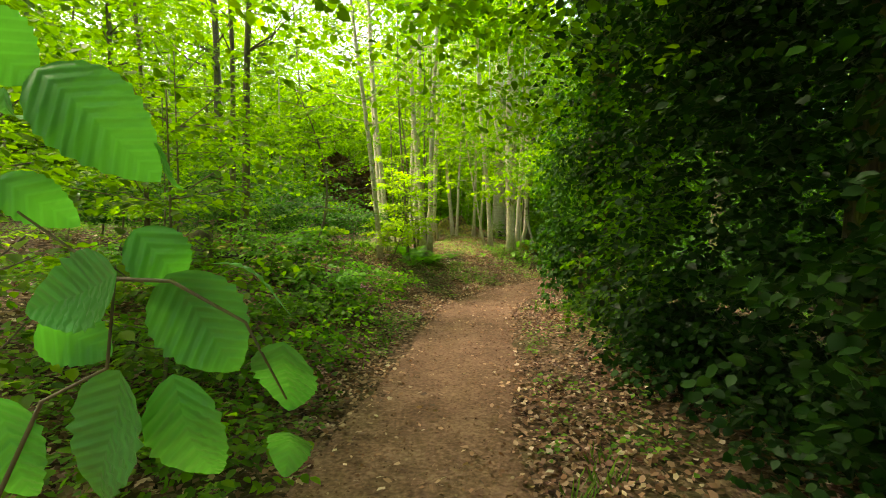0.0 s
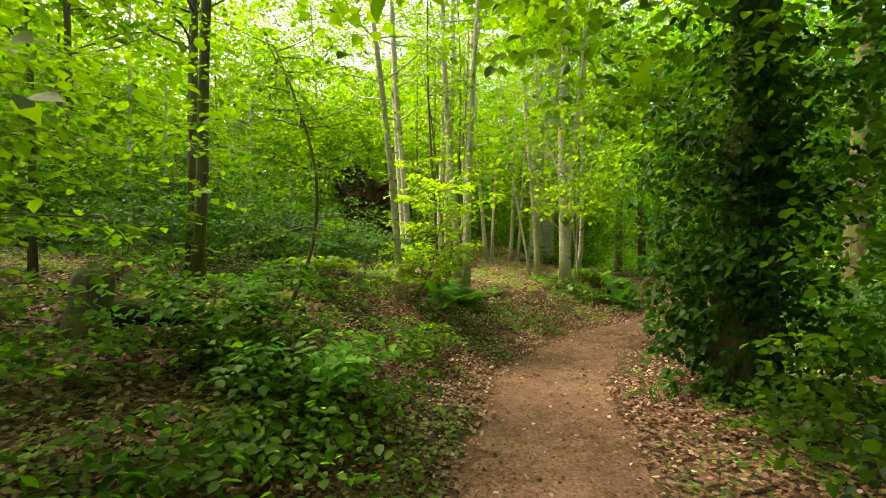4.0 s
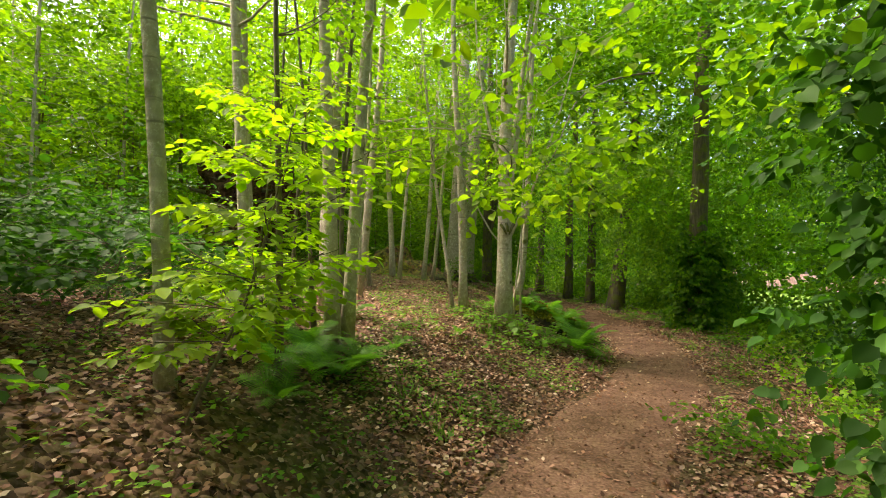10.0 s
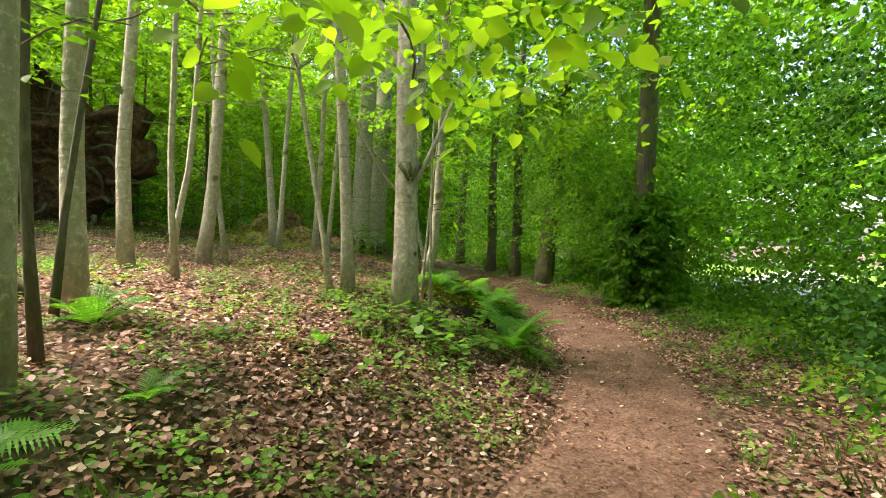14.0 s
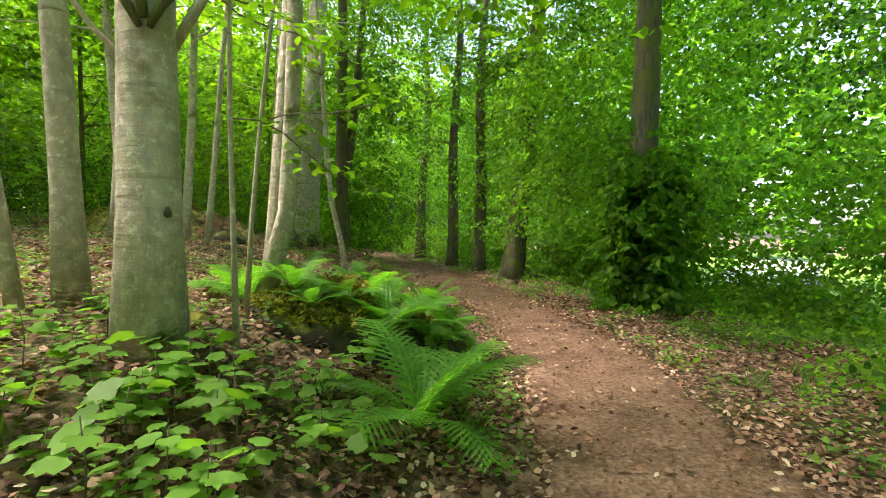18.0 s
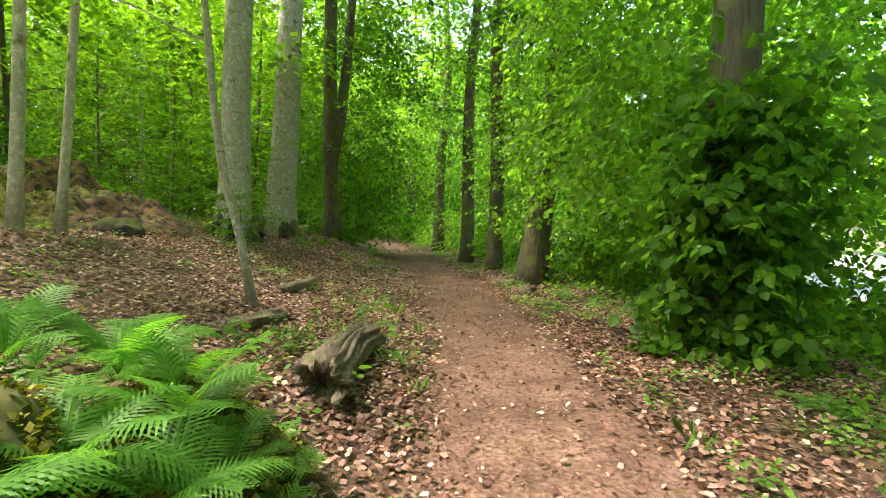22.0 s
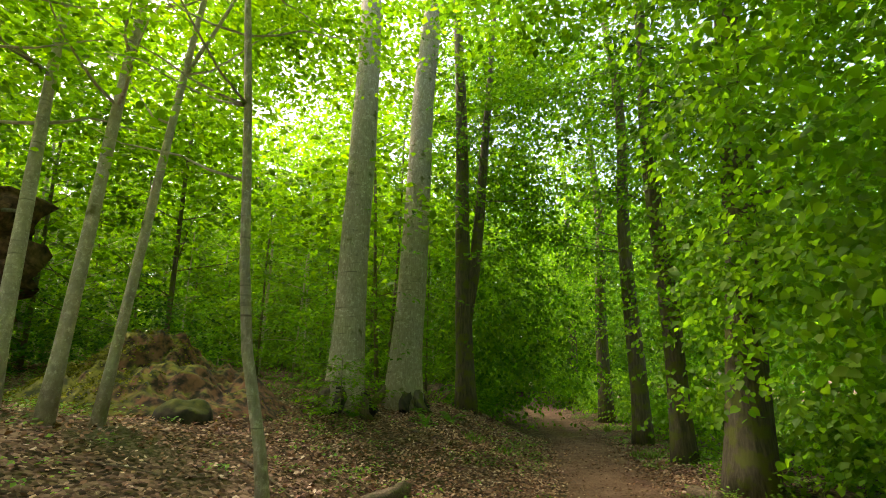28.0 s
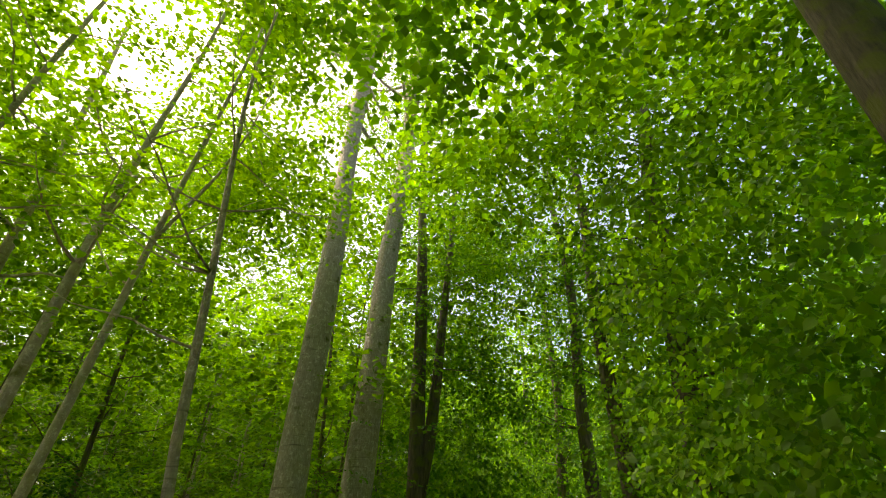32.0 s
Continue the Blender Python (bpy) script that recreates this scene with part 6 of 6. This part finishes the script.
stem_pts = [o0 - UP * 0.05, o0 + UP * 0.7, near(60, 700, 0.44), near(180, 640, 0.42), near(200, 480, 0.42), near(20, 350, 0.43), near(-150, 100, 0.45)]
part("stem", mesh_of("stem", *tube(np.array(stem_pts) - o0, [0.007, 0.004, 0.002, 0.0016, 0.0014, 0.0012, 0.001], 7), BARK_TWIG), twig)
part("stem", mesh_of("stem", *tube(np.array([near(200, 480, 0.42), near(300, 485, 0.42), near(430, 560, 0.42), near(500, 700, 0.43)]) - o0, [0.002, 0.0018, 0.0015, 0.001], 6), BARK_TWIG), twig)
for k, (x0, y0, x1, y1, wd, d) in enumerate(((75, 110, 285, 300, 170, 0.42), (-60, 20, 70, 130, 150, 0.44), (215, 470, 10, 540, 150, 0.40), (290, 475, 415, 650, 170, 0.42), (240, 395, 320, 490, 110, 0.43),
                                       (365, 460, 525, 515, 50, 0.43), (505, 585, 490, 745, 125, 0.43), (505, 755, 490, 850, 85, 0.44), (185, 650, 150, 890, 190, 0.41), (290, 660, 365, 855, 145, 0.43),
                                       (0, 300, 140, 385, 90, 0.43), (265, 255, 345, 310, 30, 0.45), (60, 560, 190, 620, 110, 0.46), (-40, 700, 40, 880, 120, 0.42), (10, 150, 60, 200, 60, 0.5))):
    a, b = near(x0, y0, d), near(x1, y1, d + 0.03)
    ln = float(np.linalg.norm(b - a))
    yv = Vector((b - a) / ln)
    face = Vector((0.25 * math.sin(k * 2.1), -1.0, 0.35 + 0.25 * math.cos(k * 1.7))) if k not in (5, 11) else Vector((0.1, 0.1, 1))
    xv = yv.cross(face).normalized()
    zv = xv.cross(yv)
    lf = part("leaf", broad_leaf(ln, wd / 859 * d, k * 1.3), twig)
    lf.matrix_basis = Matrix((xv, yv, zv)).transposed().to_4x4()
    lf.matrix_basis.translation = Vector(a - o0)

# ---- forest floor cover ----


def scatter(n, x0, x1, y0, y1, seed):
    r = np.random.default_rng(seed)
    return r.uniform(x0, x1, n), r.uniform(y0, y1, n), r


# fallen leaves
x, y, r = scatter(600000, -7, 10, 1.2, 31, 1)
d = side(x, y)
ad = np.abs(d)
clump = np.array([noise.noise((a * 0.55, b * 0.55, 3.0)) for a, b in zip(x, y)])
p = np.where(ad < 0.42, 0.04, np.where(ad < 0.62, 0.1, np.where(ad < 0.8, 0.42, np.where(d > 0, 0.8, 0.65)))) * np.clip(1.2 - ad / 7, 0.14, 1) * np.clip(0.75 + clump * 0.9, 0.25, 1.3)
p = np.where((d < -3.5), 0.05, p)
k = r.uniform(0, 1, len(x)) < p
x, y, d = x[k], y[k], d[k]
n = len(x)
a = r.uniform(0, 2 * np.pi, n)
z = ground_z(x, y) + np.where(np.abs(d) < 0.72, 0.024, 0.006) + r.uniform(0, 0.035, n)
tagged(part("fallen_leaves", leaf_mesh("fallen_leaves", np.stack([x, y, z], 1), np.stack([np.cos(a), np.sin(a), r.normal(0, 0.28, n)], 1),
                                       np.stack([r.normal(0, 0.55, n), r.normal(0, 0.55, n), np.ones(n)], 1), r.uniform(0.03, 0.068, n), "litter", LEAF_DRY)),
       "dry brown beech leaves strewn over the forest floor", "leaf litter", kind="stuff")
# crumbs and gravel on the path
x, y, r = scatter(210000, -1.2, 9, 0.6, 34, 5)
d = side(x, y)
k = np.abs(d) < 0.8
x, y = x[k], y[k]
n = len(x)
a = r.uniform(0, 2 * np.pi, n)
CRUMB = leaf_mat("path_crumbs", [(0.0, (0.05, 0.024, 0.014)), (0.6, (0.16, 0.075, 0.045)), (0.93, (0.24, 0.14, 0.09)), (1.0, (0.42, 0.30, 0.2))], 0.0, 0.9)
tagged(part("path_crumbs", leaf_mesh("path_crumbs", np.stack([x, y, ground_z(x, y) + 0.022], 1), np.stack([np.cos(a), np.sin(a), r.normal(0.1, 0.3, n)], 1),
                                     np.stack([r.normal(0, 0.4, n), r.normal(0, 0.4, n), np.ones(n)], 1), 0.008 + 0.026 * r.uniform(0, 1, n) ** 2, "rhomb", CRUMB)), "small crumbs of earth, bark and leaf on the path", "debris", kind="stuff")
# low herbs in patches
x, y, r = scatter(130000, -8, 11, 0.8, 34, 2)
d = side(x, y)
ad = np.abs(d)
patch = np.array([noise.noise((a * 0.7, b * 0.7, 9.0)) + 0.5 * noise.noise((a * 1.9, b * 1.9, 4.0)) for a, b in zip(x, y)])
dens = np.where(d > 0, np.where(y < 6, 0.5, np.where(y < 11, 0.33, np.where(y < 18, 0.5, 0.13))), np.where(y < 8, 0.14, np.where(ad < 1.9, 0.35, 0.75))) * np.clip(0.35 + 1.6 * patch, 0.03, 1.4)
k = (r.uniform(0, 1, len(x)) < dens) & (ad > 0.8)
x, y = x[k], y[k]
n, q = len(x), 6
a = r.uniform(0, 2 * np.pi, (n, 1)) + np.arange(q)[None] * 2.4
h = r.uniform(0.03, 0.16, (n, 1)) * (0.5 + 0.5 * np.arange(q)[None] / q)
rad = r.uniform(0.01, 0.06, (n, q))
P = np.stack([x[:, None] + rad * np.cos(a), y[:, None] + rad * np.sin(a), ground_z(x, y)[:, None] + h], -1).reshape(-1, 3)
D = np.stack([np.cos(a), np.sin(a), r.normal(0, 0.25, (n, q))], -1).reshape(-1, 3)
N = np.stack([r.normal(0, 0.3, n * q), r.normal(0, 0.3, n * q), np.ones(n * q)], 1)
tagged(part("low_herbs", leaf_mesh("low_herbs", P, D, N, r.uniform(0.026, 0.065, n * q), "rhomb", LEAF_HERB)), "low green herbs growing through dead leaves", "undergrowth", kind="stuff")
# grass tufts along the path edge
x, y, r = scatter(5200, -2, 11, 2, 40, 3)
d = side(x, y)
tuft = np.array([noise.noise((a * 0.9, b * 0.9, 19.0)) for a, b in zip(x, y)])
k = (np.abs(d) > 0.8) & (np.abs(d) < 2.6) & (tuft > 0.3)
x, y = np.repeat(x[k], 14), np.repeat(y[k], 14)
n = len(x)
a = r.uniform(0, 2 * np.pi, n)
x, y = x + r.normal(0, 0.05, n), y + r.normal(0, 0.05, n)
tagged(part("grass_tufts", leaf_mesh("grass_tufts", np.stack([x, y, ground_z(x, y)], 1), np.stack([np.cos(a) * 0.5, np.sin(a) * 0.5, np.ones(n)], 1),
                                     np.stack([np.cos(a), np.sin(a), 0.2 * np.ones(n)], 1), r.uniform(0.06, 0.2, n), "blade", GRASS)), "thin grass tufts beside the path", "grass", kind="stuff")
# the bright meadow and pale gravel beyond the limes
V = [(xx, yy, float(ground_z(xx, yy)) + 0.1) for yy in np.arange(-22, 78, 4.0) for xx in np.arange(12.4, 90, 4.0)]
w_ = len(np.arange(12.4, 90, 4.0))
F = [(i * w_ + j, i * w_ + j + 1, (i + 1) * w_ + j + 1, (i + 1) * w_ + j) for i in range(len(V) // w_ - 1) for j in range(w_ - 1)]
tagged(part("meadow", mesh_of("meadow", V, F, MEADOW)), "sunlit green meadow beyond the trees", "meadow", kind="structure")
V = [(xx, 24 + 0.62 * (xx - 20) + s, float(ground_z(xx, 24 + 0.62 * (xx - 20) + s)) + 0.16) for xx in np.arange(20, 60, 2.0) for s in (0, 6.0)]
F = [(2 * i, 2 * i + 2, 2 * i + 3, 2 * i + 1) for i in range(len(V) // 2 - 1)]
tagged(part("gravel_drive", mesh_of("gravel_drive", V, F, PALE)), "pale gravel drive across the meadow", "road", kind="structure")
